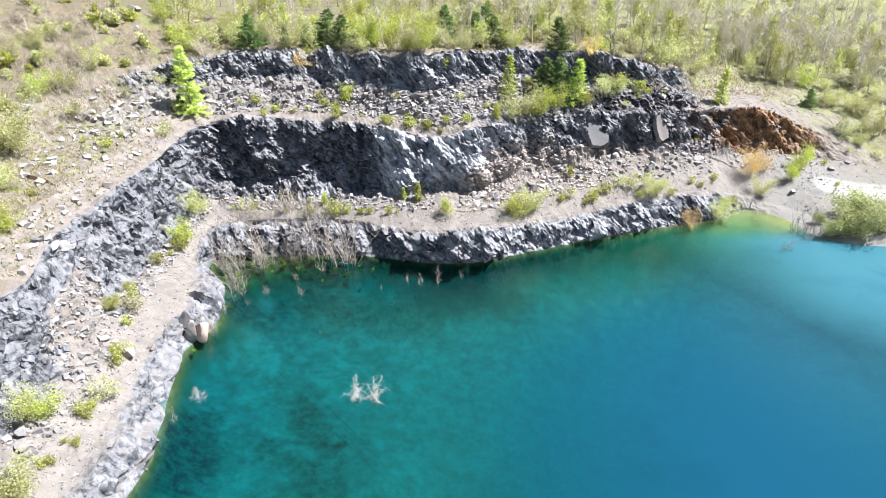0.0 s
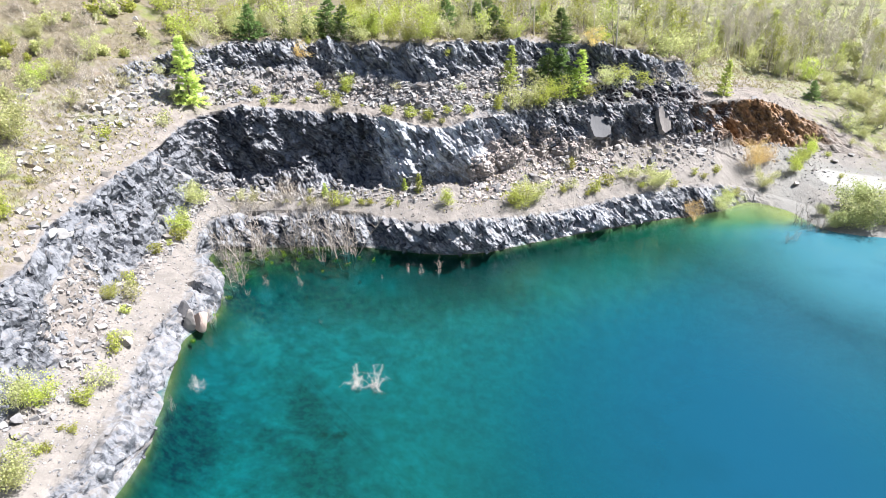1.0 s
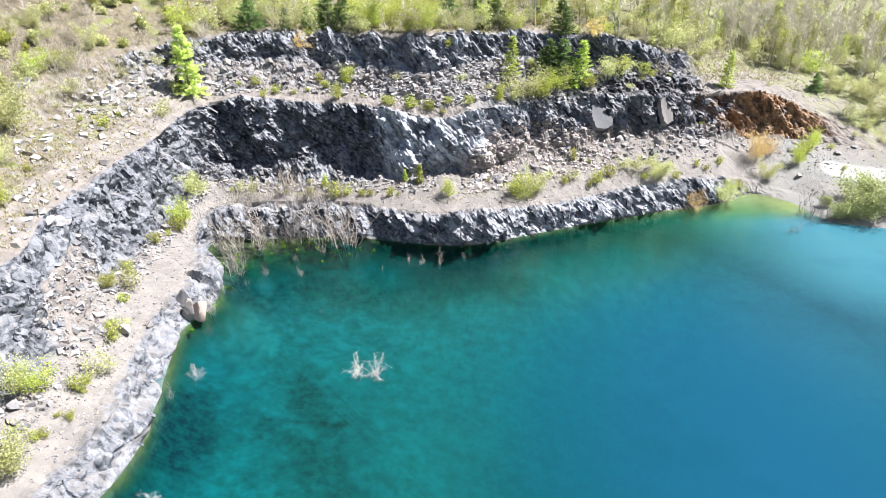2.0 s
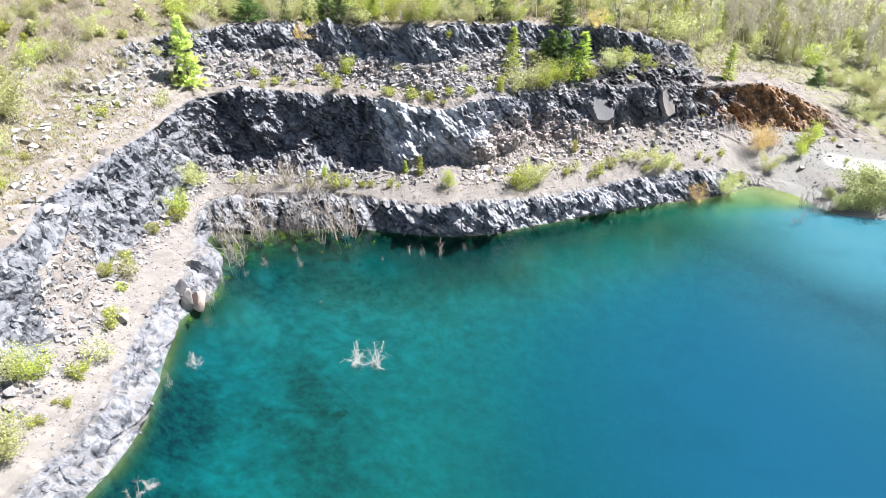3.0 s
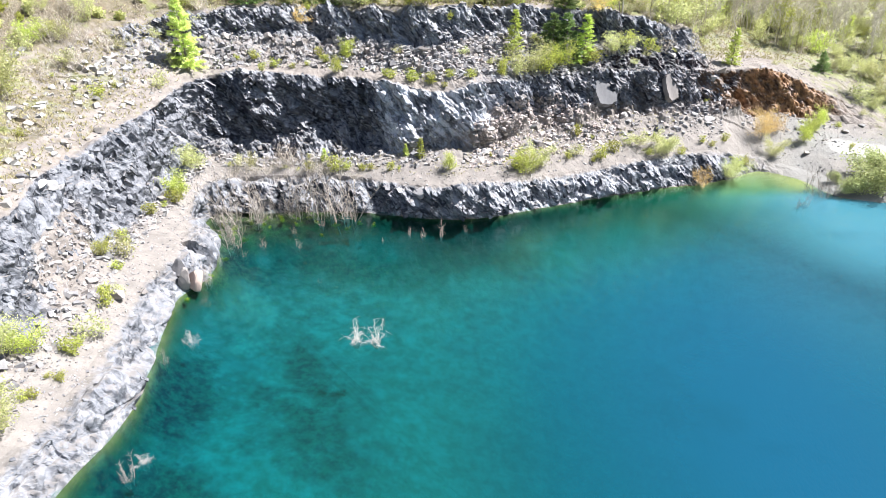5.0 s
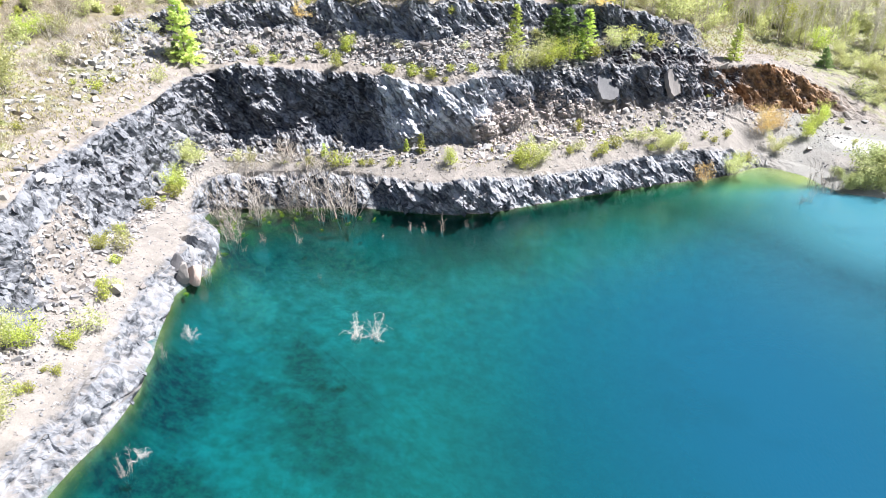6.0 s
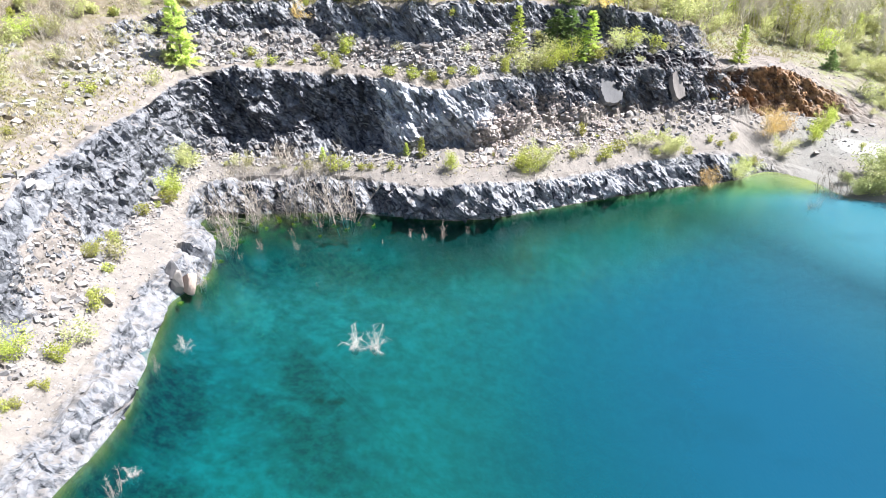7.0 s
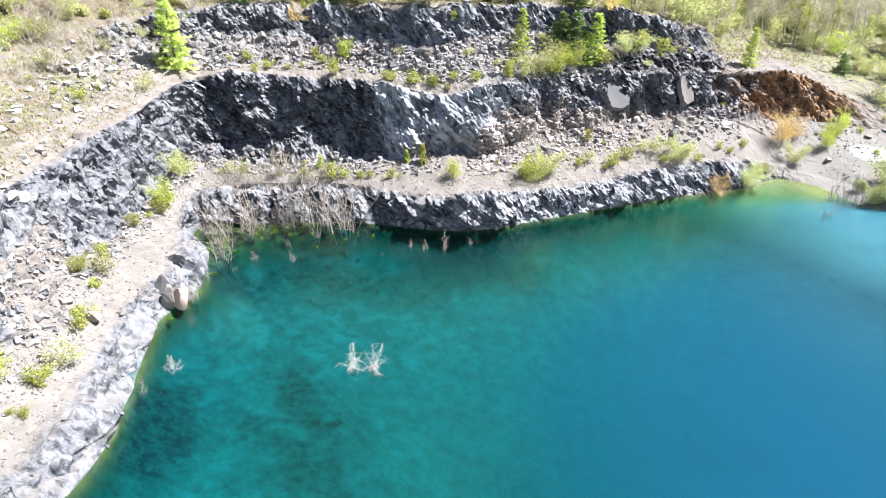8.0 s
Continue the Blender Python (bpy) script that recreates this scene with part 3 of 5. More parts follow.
for b, value in SOIL.items():
    soil[band_of == b] = value
for b, value in GRASS.items():
    grass[band_of == b] = value
rust[(band_of == 7)] = along([(0, 0), (13, 0.0), (17.6, 0.1), (18.3, 0.9), (21, 1), (22, 0.3), (count, 0)])
rust[(band_of == 8)] = along([(0, 0), (17.6, 0.1), (18.3, 0.6), (20, 0.6), (22, 0.2), (count, 0)])
pale[(band_of == 5) | (band_of == 6)] = along([(0, 0.25), (17, 0.2), (19, 0.4), (20, 1), (23, 1), (24, 0.3), (count, 0)])
# painted sunlight on pale rock: lit ridge stripe, spur face, ledge wall, rim
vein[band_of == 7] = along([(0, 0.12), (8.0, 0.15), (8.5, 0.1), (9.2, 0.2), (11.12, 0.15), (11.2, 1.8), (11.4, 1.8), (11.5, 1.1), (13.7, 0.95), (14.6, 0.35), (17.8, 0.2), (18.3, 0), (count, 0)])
vein[band_of == 5] = along([(0, 0.25), (6.5, 0.25), (8, 0.2), (9, 0.22), (13, 0.3), (14.5, 0.75), (16.5, 0.6), (17.5, 0.1), (count, 0)])
vein[band_of == 10] = along([(0, 0), (8.3, 0.25), (10, 0.3), (11, 0.55), (12.5, 0.5), (13.5, 0.3), (17.5, 0.25), (18, 0), (count, 0)])
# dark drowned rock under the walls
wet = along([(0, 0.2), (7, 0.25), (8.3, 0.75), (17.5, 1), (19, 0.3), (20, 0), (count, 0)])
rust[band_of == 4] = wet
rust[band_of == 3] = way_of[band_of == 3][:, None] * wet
low = (band_of == 7) & (way_of < 0.3)
soil[low] += along([(0, 0.1), (8, 0.15), (12, 0.2), (13, 0.75), (15.5, 0.75), (17, 0.5), (18, 0.3), (count, 0)])
fallen = (band_of == 7) & (way_of < 0.62)
soil[fallen] += along([(0, 0), (12.9, 0), (13.4, 0.55), (14.4, 0.6), (15, 0.2), (15.5, 0), (count, 0)])
buried = (band_of == 7) & (way_of < 0.6)
soil[buried] += along([(0, 0), (2.6, 0), (3.2, 0.8), (4.2, 0.8), (4.6, 0), (count, 0)])
pale[(band_of == 6) & (way_of > 0.4) & (way_of < 0.72)] *= along([(0, 1), (20.3, 1), (21, 2.2), (23, 2.2), (24, 1), (count, 1)])
pale[(band_of == 6) & ((way_of <= 0.4) | (way_of >= 0.72))] *= along([(0, 1), (20, 1), (21, 0.5), (23, 0.5), (24, 1), (count, 1)])
brow = (band_of == 11) & (way_of < 0.1)
grass[brow] *= np.interp(at, [0, 8.5, 12.8, 13.5, 17, 18.5, count], [1, 0.6, 0.6, 0.1, 0.1, 0.7, 1])
# drowned brush on the lake bed: place and reach of each patch
for x, y, wide, deep in ((-18.6, 63, 5.5, 4.5), (-14.5, 57, 4.5, 5), (-14.9, 50.5, 5.5, 3.5), (-19.7, 54.5, 2.5, 2), (-10.5, 63.5, 3.5, 3), (-3.6, 63, 5, 4),
                         (-28.7, 52, 4, 9), (-31, 80, 4, 5), (-12, 45, 6, 3), (-24, 77, 7, 2.5), (-8, 79, 12, 3), (-27, 40, 6, 4), (10, 82, 9, 3), (-20, 84, 10, 4), (0, 84, 12, 4)):
    near = np.exp(-((grid[..., 0] - x) / wide) ** 2 - ((grid[..., 1] - y) / deep) ** 2)
    vein[band_of <= 4] = np.maximum(vein, near)[band_of <= 4]
# west walls get the weathered slate with sunlight in its colour
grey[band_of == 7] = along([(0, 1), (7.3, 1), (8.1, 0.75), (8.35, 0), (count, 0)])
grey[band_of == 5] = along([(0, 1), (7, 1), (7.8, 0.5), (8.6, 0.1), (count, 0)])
soil, grass, rust, pale, vein, grey = (blur(blur(m, 3, 0), 5, 1) for m in (soil, grass, rust, pale, vein, grey))


def sheet(name, b0, b1, material, label, category, smooth=False):
    """The bands b0 to b1 of the terrain as one closed strip round the lake."""
    r0 = FIRST[b0]
    r1 = FIRST[b1 + 1] if b1 + 1 < len(ROWS) else len(grid) - 1
    part_of = moved[r0:r1 + 1]
    rows = len(part_of)
    me = bpy.data.meshes.new(name)
    me.vertices.add(rows * COLS)
    me.vertices.foreach_set("co", part_of.reshape(-1).astype(np.float32))
    i, j = np.meshgrid(np.arange(rows - 1), np.arange(COLS), indexing="ij")
    k = (j + 1) % COLS
    quads = np.stack([i * COLS + j, (i + 1) * COLS + j, (i + 1) * COLS + k, i * COLS + k], -1).reshape(-1, 4)
    quads = quads[:, ::-1]
    me.loops.add(quads.size)
    me.loops.foreach_set("vertex_index", quads.reshape(-1).astype(np.int32))
    me.polygons.add(len(quads))
    me.polygons.foreach_set("loop_start", np.arange(0, quads.size, 4, dtype=np.int32))
    me.update(calc_edges=True)
    me.polygons.foreach_set("use_smooth", np.full(len(quads), smooth))
    for key, mask in (("soil", soil), ("grass", grass), ("rust", rust), ("pale", pale), ("vein", vein), ("grey", grey)):
        me.attributes.new(key, "FLOAT", "POINT").data.foreach_set("value", mask[r0:r1 + 1].reshape(-1).astype(np.float32))
    me.materials.append(material)
    return tagged(new(name, me), label, category, kind="structure")


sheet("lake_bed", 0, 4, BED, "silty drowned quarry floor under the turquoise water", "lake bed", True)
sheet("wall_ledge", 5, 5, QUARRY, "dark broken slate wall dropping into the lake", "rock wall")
sheet("ground_ledge", 6, 6, QUARRY, "pale dusty gravel ledge running along the lake", "ledge")
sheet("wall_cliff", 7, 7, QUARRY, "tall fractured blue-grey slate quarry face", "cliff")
sheet("ground_bench", 8, 9, QUARRY, "dry stony quarry bench with scree and thin grass", "bench")
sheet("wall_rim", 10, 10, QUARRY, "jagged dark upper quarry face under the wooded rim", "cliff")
sheet("ground", 11, 13, QUARRY, "dry grassy hillside round the quarry", "hillside", True)

# one tree of all that lies above and under the water, to set things on
cut = FIRST[13]
tri_v = moved[:cut].reshape(-1, 3)
ii, jj = np.meshgrid(np.arange(cut - 1), np.arange(COLS), indexing="ij")
kk = (jj + 1) % COLS
tri_f = np.stack([ii * COLS + jj, (ii + 1) * COLS + jj, (ii + 1) * COLS + kk, ii * COLS + kk], -1).reshape(-1, 4)
GROUND = BVHTree.FromPolygons(tri_v.tolist(), tri_f.tolist())


def height(x, y):
    """The top of the ground at a place."""
    hit = GROUND.ray_cast(Vector((x, y, 200)), Vector((0, 0, -1)))
    return hit[0].z if hit[0] else 0.0


def lake():
    """The water's surface, which carries its own depth."""
    xs = np.concatenate([np.arange(-44, 66, 0.6), np.arange(66, 126, 2.0)])
    ys = np.concatenate([np.arange(-60, 26, 2.0), np.arange(26, 118, 0.6)])
    verts, inside = [], []
    for y in ys:
        for x in xs:
            verts.append((x, y, 0.0))
            inside.append(height(x, y) < 0.0)
    deep = np.concatenate([depth_at(c) for c in np.array_split(np.array(verts), 80)])
    wet_at = np.array(inside)
    w = len(xs)
    faces = [(r * w + c, r * w + c + 1, (r + 1) * w + c + 1, (r + 1) * w + c) for r in range(len(ys) - 1) for c in range(w - 1)
             if wet_at[r * w + c] or wet_at[r * w + c + 1] or wet_at[(r + 1) * w + c] or wet_at[(r + 1) * w + c + 1]]
    me = bpy.data.meshes.new("water")
    me.from_pydata(verts, [], faces)
    me.attributes.new("depth", "FLOAT", "POINT").data.foreach_set("value", deep.astype(np.float32))
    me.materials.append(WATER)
    me.polygons.foreach_set("use_smooth", np.ones(len(faces), bool))
    return tagged(new("water", me), "still turquoise to deep blue quarry lake", "lake", kind="structure")


lake()


# ---------------------------------------------------------------- plant and stone materials
def leaf_material(name, dark, light, glow):
    """Thin leaves that differ one by one, and let some sunlight through."""
    n = Nodes(name)
    geo = n.tree.nodes.new("ShaderNodeNewGeometry")
    info = n.tree.nodes.new("ShaderNodeObjectInfo")
    col = n.mix(geo.outputs["Random Per Island"], dark, light)
    tone = n.tree.nodes.new("ShaderNodeHueSaturation")
    n.put(tone.inputs["Color"], col)
    n.put(tone.inputs["Value"], n.math("ADD", n.math("MULTIPLY", info.outputs["Random"], 0.5), 0.75))
    n.put(tone.inputs["Hue"], n.math("ADD", n.math("MULTIPLY", info.outputs["Random"], 0.03), 0.485))
    face = n.add("ShaderNodeBsdfPrincipled", Roughness=0.6)
    face.inputs["Specular IOR Level"].default_value = 0.25
    n.put(face.inputs["Base Color"], tone.outputs["Color"])
    back = n.tree.nodes.new("ShaderNodeBsdfTranslucent")
    n.put(back.inputs["Color"], tone.outputs["Color"])
    both = n.tree.nodes.new("ShaderNodeMixShader")
    both.inputs[0].default_value = glow
    n.put(both.inputs[1], face.outputs[0])
    n.put(both.inputs[2], back.outputs[0])
    n.put(n.out.inputs["Surface"], both.outputs[0])
    return n.mat


def bark_material(name, dark, light):
    n = Nodes(name)
    p = n.local()
    col = n.mix(n.noise(n.stretch(p, (6, 6, 1.2)), 3.0, 5, 0.7), dark, light)
    return n.surface(col, 0.9, n.bump(n.noise(n.stretch(p, (8, 8, 1)), 4.0, 5), 0.6, 0.02))


def stone_material(name, dark, light):
    n = Nodes(name)
    p = n.place()
    info = n.tree.nodes.new("ShaderNodeObjectInfo").outputs["Random"]
    isle = n.tree.nodes.new("ShaderNodeNewGeometry").outputs["Random Per Island"]
    own = n.math("FRACT", n.math("ADD", info, isle))
    col = n.mix(n.math("ADD", n.math("MULTIPLY", own, 0.6), n.math("MULTIPLY", n.noise(p, 2.5, 6, 0.7), 0.4)), dark, light)
    col = n.mix(n.math("MULTIPLY", n.ramp(n.math("FRACT", n.math("MULTIPLY", own, 7.3)), 0.5, 0.9), 0.5), col, (0.27, 0.225, 0.195))
    col = n.mix(n.math("MULTIPLY", n.ramp(n.noise(p, 6.0, 4, 0.7), 0.6, 0.75), 0.4), col, (0.08, 0.08, 0.08))
    return n.surface(col, 0.88, n.bump(n.noise(p, 7.0, 6, 0.75), 0.6, 0.05), 0.3)


YELLOW = leaf_material("spring_leaf", (0.28, 0.32, 0.06), (0.56, 0.565, 0.155), 0.55)
LIME = leaf_material("fresh_leaf", (0.36, 0.44, 0.07), (0.64, 0.68, 0.18), 0.55)
WILLOW = leaf_material("grey_green_leaf", (0.36, 0.385, 0.15), (0.66, 0.65, 0.34), 0.55)
NEEDLE = leaf_material("young_needle", (0.38, 0.45, 0.09), (0.64, 0.69, 0.22), 0.55)
LARCH = leaf_material("larch_needle", (0.53, 0.60, 0.19), (0.82, 0.86, 0.40), 0.7)
PINE = leaf_material("pine_needle", (0.10, 0.17, 0.05), (0.26, 0.36, 0.13), 0.45)
RUSSET = leaf_material("russet_twig", (0.62, 0.42, 0.14), (0.84, 0.66, 0.28), 0.5)
DRY = leaf_material("dry_twig_spray", (0.24, 0.19, 0.14), (0.46, 0.39, 0.31), 0.3)
SAGE = leaf_material("sage_leaf", (0.29, 0.33, 0.13), (0.56, 0.60, 0.30), 0.5)
ALGAE = leaf_material("green_algae", (0.15, 0.22, 0.02), (0.33, 0.40, 0.06), 0.4)
STRAW = leaf_material("dry_grass", (0.25, 0.22, 0.10), (0.48, 0.43, 0.26), 0.3)
BARK = bark_material("grey_brown_bark", (0.13, 0.11, 0.09), (0.32, 0.28, 0.24))
DEAD = bark_material("bleached_wood", (0.34, 0.31, 0.28), (0.68, 0.64, 0.60))
DRIFT = bark_material("grey_dead_wood", (0.20, 0.17, 0.145), (0.44, 0.39, 0.35))
TWIG = bark_material("bare_twig", (0.40, 0.36, 0.31), (0.66, 0.61, 0.54))
STONE = stone_material("broken_slate", (0.055, 0.055, 0.068), (0.45, 0.435, 0.43))
WHITE_STONE = stone_material("pale_stone", (0.22, 0.212, 0.205), (0.44, 0.43, 0.415))
SLAB = stone_material("grey_slab", (0.09, 0.09, 0.098), (0.22, 0.215, 0.222))
PINK_STONE = stone_material("beige_stone", (0.22, 0.18, 0.17), (0.66, 0.59, 0.56))
RED_STONE = stone_material("pinkish_stone", (0.28, 0.20, 0.17), (0.46, 0.37, 0.33))


# ---------------------------------------------------------------- plant builders
class Soup:
    """Vertices and faces that are gathered for one mesh."""

    def __init__(self):
        self.v, self.f = [], []

    def tube(self, pts, r0, r1, sides=4):
        first = len(self.v)
        for i, p in enumerate(pts):
            a = pts[max(0, i - 1)]
            b = pts[min(len(pts) - 1, i + 1)]
            way = (b - a).normalized() if (b - a).length > 1e-6 else Vector((0, 0, 1))
            side = way.orthogonal().normalized()
            other = way.cross(side)
            r = r0 + (r1 - r0) * i / (len(pts) - 1)
            for k in range(sides):
                w = 2 * math.pi * k / sides
                self.v.append(tuple(p + (side * math.cos(w) + other * math.sin(w)) * r))
        for i in range(len(pts) - 1):
            for k in range(sides):
                a, b = first + i * sides + k, first + i * sides + (k + 1) % sides
                self.f.append((a, b, b + sides, a + sides))

    def leaf(self, rng, at_, size, way=None, long=1.5):
        """One small pointed leaf, or a spray along a way."""
        if way is None:
            way = Vector((rng.gauss(0, 1), rng.gauss(0, 1), rng.gauss(0, 1) + 0.4)).normalized()
        side = way.cross(Vector((rng.gauss(0, 1), rng.gauss(0, 1), rng.gauss(0, 1)))).normalized() * size * 0.5
        way = way * size * long
        first = len(self.v)
        self.v += [tuple(at_), tuple(at_ + way * 0.45 + side), tuple(at_ + way), tuple(at_ + way * 0.45 - side)]
        self.f.append((first, first + 1, first + 2, first + 3))

    def mesh(self, name, material):
        me = bpy.data.meshes.new(name)
        me.from_pydata(self.v, [], self.f)
        me.materials.append(material)
        return me


def part(name, soup, material, parent, label=""):
    ob = new(name, soup.mesh(name, material))
    ob.parent = parent
    return tagged(ob, label)


def bend(rng, start, way, length, steps, wander, rise=0.0):
    """A wandering line."""
    pts, p, w = [start.copy()], start.copy(), way.normalized()
    for _ in range(steps):
        w = (w + Vector((rng.gauss(0, wander), rng.gauss(0, wander), rng.gauss(0, wander) + rise))).normalized()
        p = p + w * (length / steps)
        pts.append(p.copy())
    return pts


def bush(seed, high, wide, leaves, leaf, material, name="bush", stem_mat=None, stems=(5, 7)):
    """Several stems from one root, forked, with small leaves along their upper two thirds."""
    rng = random.Random(seed)
    root = new(name)
    crown = Soup()
    tips = []
    for s in range(rng.randint(*stems)):
        wood = Soup()
        a = rng.uniform(0, 2 * math.pi)
        lean = rng.uniform(0.05, 0.75) * wide / high
        way = Vector((math.cos(a) * lean, math.sin(a) * lean, 1))
        base = Vector((math.cos(a), math.sin(a), 0)) * rng.uniform(0, 0.12) * wide - Vector((0, 0, 0.15))
        stem = bend(rng, base, way, high * rng.uniform(0.6, 1.0), 5, 0.13, 0.02)
        wood.tube(stem, 0.008 * high + 0.006, 0.005, 3)
        tips += stem[2:]
        for p in stem[1:5]:
            for _ in range(2):
                b = rng.uniform(0, 2 * math.pi)
                twig = bend(rng, p, Vector((math.cos(b), math.sin(b), rng.uniform(0.3, 1.2))), high * rng.uniform(0.15, 0.34), 2, 0.2)
                wood.tube(twig, 0.003 * high + 0.003, 0.003, 3)
                tips += twig[1:]
        part("stem", wood, stem_mat or BARK, root)
    spread = 0.07 * (high + wide) * 0.5
    for _ in range(leaves):
        p = rng.choice(tips)
        q = p + Vector((rng.gauss(0, 1), rng.gauss(0, 1), rng.gauss(0, 0.8))) * spread
        if q.z > 0.04:
            crown.leaf(rng, q, leaf * rng.uniform(0.6, 1.3))
    part("foliage", crown, material, root)
    return root


def conifer(seed, high, wide, material, name="conifer", dense=1.0, spray=0.07):
    """A straight trunk with whorls of drooping boughs of needle sprays."""
    rng = random.Random(seed)
    root = new(name)
    wood, crown = Soup(), Soup()
    trunk = bend(rng, Vector((0, 0, -0.2)), Vector((0, 0, 1)), high, 8, 0.015, 0.05)
    wood.tube(trunk, 0.016 * high + 0.02, 0.01, 6)
    whorls = int(13 + high * 1.1)
    for k in range(whorls):
        t = (k + rng.uniform(-0.3, 0.3)) / whorls
        t = min(0.98, max(0.03, t))
        i = min(7, int(t * 8))
        p = trunk[i].lerp(trunk[i + 1], t * 8 - i)
        reach = wide * 0.5 * (1 - t) ** 0.8 * rng.uniform(0.75, 1.1) + 0.12
        for _ in range(rng.randint(5, 7)):
            a = rng.uniform(0, 2 * math.pi)
            bough = bend(rng, p, Vector((math.cos(a), math.sin(a), rng.uniform(0.05, 0.45))), reach * rng.uniform(0.6, 1.1), 4, 0.1, -0.02)
            wood.tube(bough, 0.008 + 0.01 * reach, 0.004, 3)
            for _ in range(int((6 + 8 * reach) * dense)):
                u = rng.uniform(0.15, 1.0) * 4
                j = min(3, int(u))
                q = bough[j].lerp(bough[j + 1], u - j)
                w = (Vector((math.cos(a), math.sin(a), 0.2)) + Vector((rng.gauss(0, 0.8), rng.gauss(0, 0.8), rng.gauss(0, 0.5)))).normalized()
                crown.leaf(rng, q, spray + 0.003 * high, w, rng.uniform(2.0, 4.0))
    part("trunk", wood, BARK, root)
    part("crown", crown, material, root)
    return root


def tree(seed, high, leaves, leaf, material, bark=None, name="tree"):
    """A tapered trunk, limbs that fork, fine sprays of twigs and as many leaves as the season has."""
    rng = random.Random(seed)
    root = new(name)
    wood, twigs, crown = Soup(), Soup(), Soup()
    trunk = bend(rng, Vector((0, 0, -0.3)), Vector((rng.gauss(0, 0.06), rng.gauss(0, 0.06), 1)), high * 0.92, 7, 0.05, 0.06)
    wood.tube(trunk, 0.009 * high + 0.02, 0.015, 5)
    tips = []
    for k in range(int(12 + high)):
        t = rng.uniform(0.2, 0.97)
        i = min(6, int(t * 7))
        p = trunk[i].lerp(trunk[i + 1], t * 7 - i)
        a = rng.uniform(0, 2 * math.pi)
        limb = bend(rng, p, Vector((math.cos(a), math.sin(a), rng.uniform(0.6, 1.7))), high * 0.32 * (1.15 - t) * rng.uniform(0.7, 1.3), 3, 0.14, 0.05)
        wood.tube(limb, 0.004 * high * (1.2 - t) + 0.006, 0.005, 3)
        for q in limb[1:]:
            tips.append(q)
            for _ in range(4):
                b = rng.uniform(0, 2 * math.pi)
                way = Vector((math.cos(b), math.sin(b), rng.uniform(0.2, 1.5))).normalized()
                reach = high * rng.uniform(0.05, 0.13)
                twigs.leaf(rng, q, 0.06, way, reach / 0.06)
                tips.append(q + way * reach * rng.uniform(0.4, 1))
    for _ in range(leaves):
        q = rng.choice(tips) + Vector((rng.gauss(0, 1), rng.gauss(0, 1), rng.gauss(0, 1))) * 0.03 * high
        crown.leaf(rng, q, leaf * rng.uniform(0.6, 1.3))
    part("trunk", wood, bark or BARK, root)
    part("twigwork", twigs, TWIG, root)["kind"] = "stuff"
    if leaves:
        part("crown", crown, material, root)
    return root


def dead_shrub(seed, high, stems, droop=0.0, spread=0.45, stout=1.0):
    """Bleached bare stems that fork and curl."""
    rng = random.Random(seed)
    root = new("dead_shrub")
    for s in range(stems):
        wood = Soup()
        a = rng.uniform(0, 2 * math.pi)
        lean = rng.uniform(0.02, spread)
        stem = bend(rng, Vector((math.cos(a) * 0.3, math.sin(a) * 0.3, -0.5)), Vector((math.cos(a) * lean, math.sin(a) * lean, 1)), high * rng.uniform(0.4, 1.1), 6, 0.12, -droop)
        wood.tube(stem, stout * (0.007 * high + 0.003), 0.008 * stout, 3)
        for p in stem[1:]:
            for _ in range(3):
                b = rng.uniform(0, 2 * math.pi)
                twig = bend(rng, p, Vector((math.cos(b), math.sin(b), rng.uniform(0.3, 2.5) if droop < 0.05 else rng.uniform(-0.9, 1.2))), high * rng.uniform(0.08, 0.24), 3, 0.2, -droop)
                wood.tube(twig, 0.011 * stout, 0.005 * stout, 3)
        part("stem", wood, DEAD if droop > 0.05 else DRIFT, root)
    return root


def stone_soup(rng, soup, centre, size, turn, shape=(1, 0.8, 0.6)):
    """One angular stone: a broken block with knocked-about corners."""
    first = len(soup.v)
    for x, y, z in ((-1, -1, -1), (1, -1, -1), (1, 1, -1), (-1, 1, -1), (-1, -1, 1), (1, -1, 1), (1, 1, 1), (-1, 1, 1)):
        p = Vector((x * shape[0] * rng.uniform(0.45, 1.1), y * shape[1] * rng.uniform(0.45, 1.1), z * shape[2] * rng.uniform(0.5, 1.1))) * 0.5 * size
        soup.v.append(tuple(centre + turn @ p))
    for a, b, c, d in ((0, 3, 2, 1), (4, 5, 6, 7), (0, 1, 5, 4), (1, 2, 6, 5), (2, 3, 7, 6), (3, 0, 4, 7)):
        soup.f += [(first + a, first + b, first + c), (first + a, first + c, first + d)]


def any_turn(rng):
    return Euler((rng.uniform(-0.5, 0.5), rng.uniform(-0.5, 0.5), rng.uniform(0, 6.28))).to_matrix()


def boulder_mesh(seed, material, shape):
    """A larger angular block: flat broken faces, chamfered edges."""
    rng = random.Random(seed)
    bm = bmesh.new()
    bmesh.ops.create_icosphere(bm, subdivisions=3, radius=0.5)
    cuts = []
    for _ in range(11):
        w = Vector((rng.gauss(0, 1), rng.gauss(0, 1), rng.gauss(0, 1))).normalized()
        cuts.append((w, rng.uniform(0.17, 0.36)))
    for v in bm.verts:
        for w, far in cuts:
            over = v.co.dot(w) - far
            if over > 0:
                v.co -= w * over * 0.96
        v.co += Vector((rng.gauss(0, 1), rng.gauss(0, 1), rng.gauss(0, 1))) * 0.006
        v.co = Vector((v.co.x * shape[0], v.co.y * shape[1], v.co.z * shape[2])) * 1.35
    me = bpy.data.meshes.new("boulder")
    bm.to_mesh(me)
    bm.free()
    me.materials.append(material)
    return me


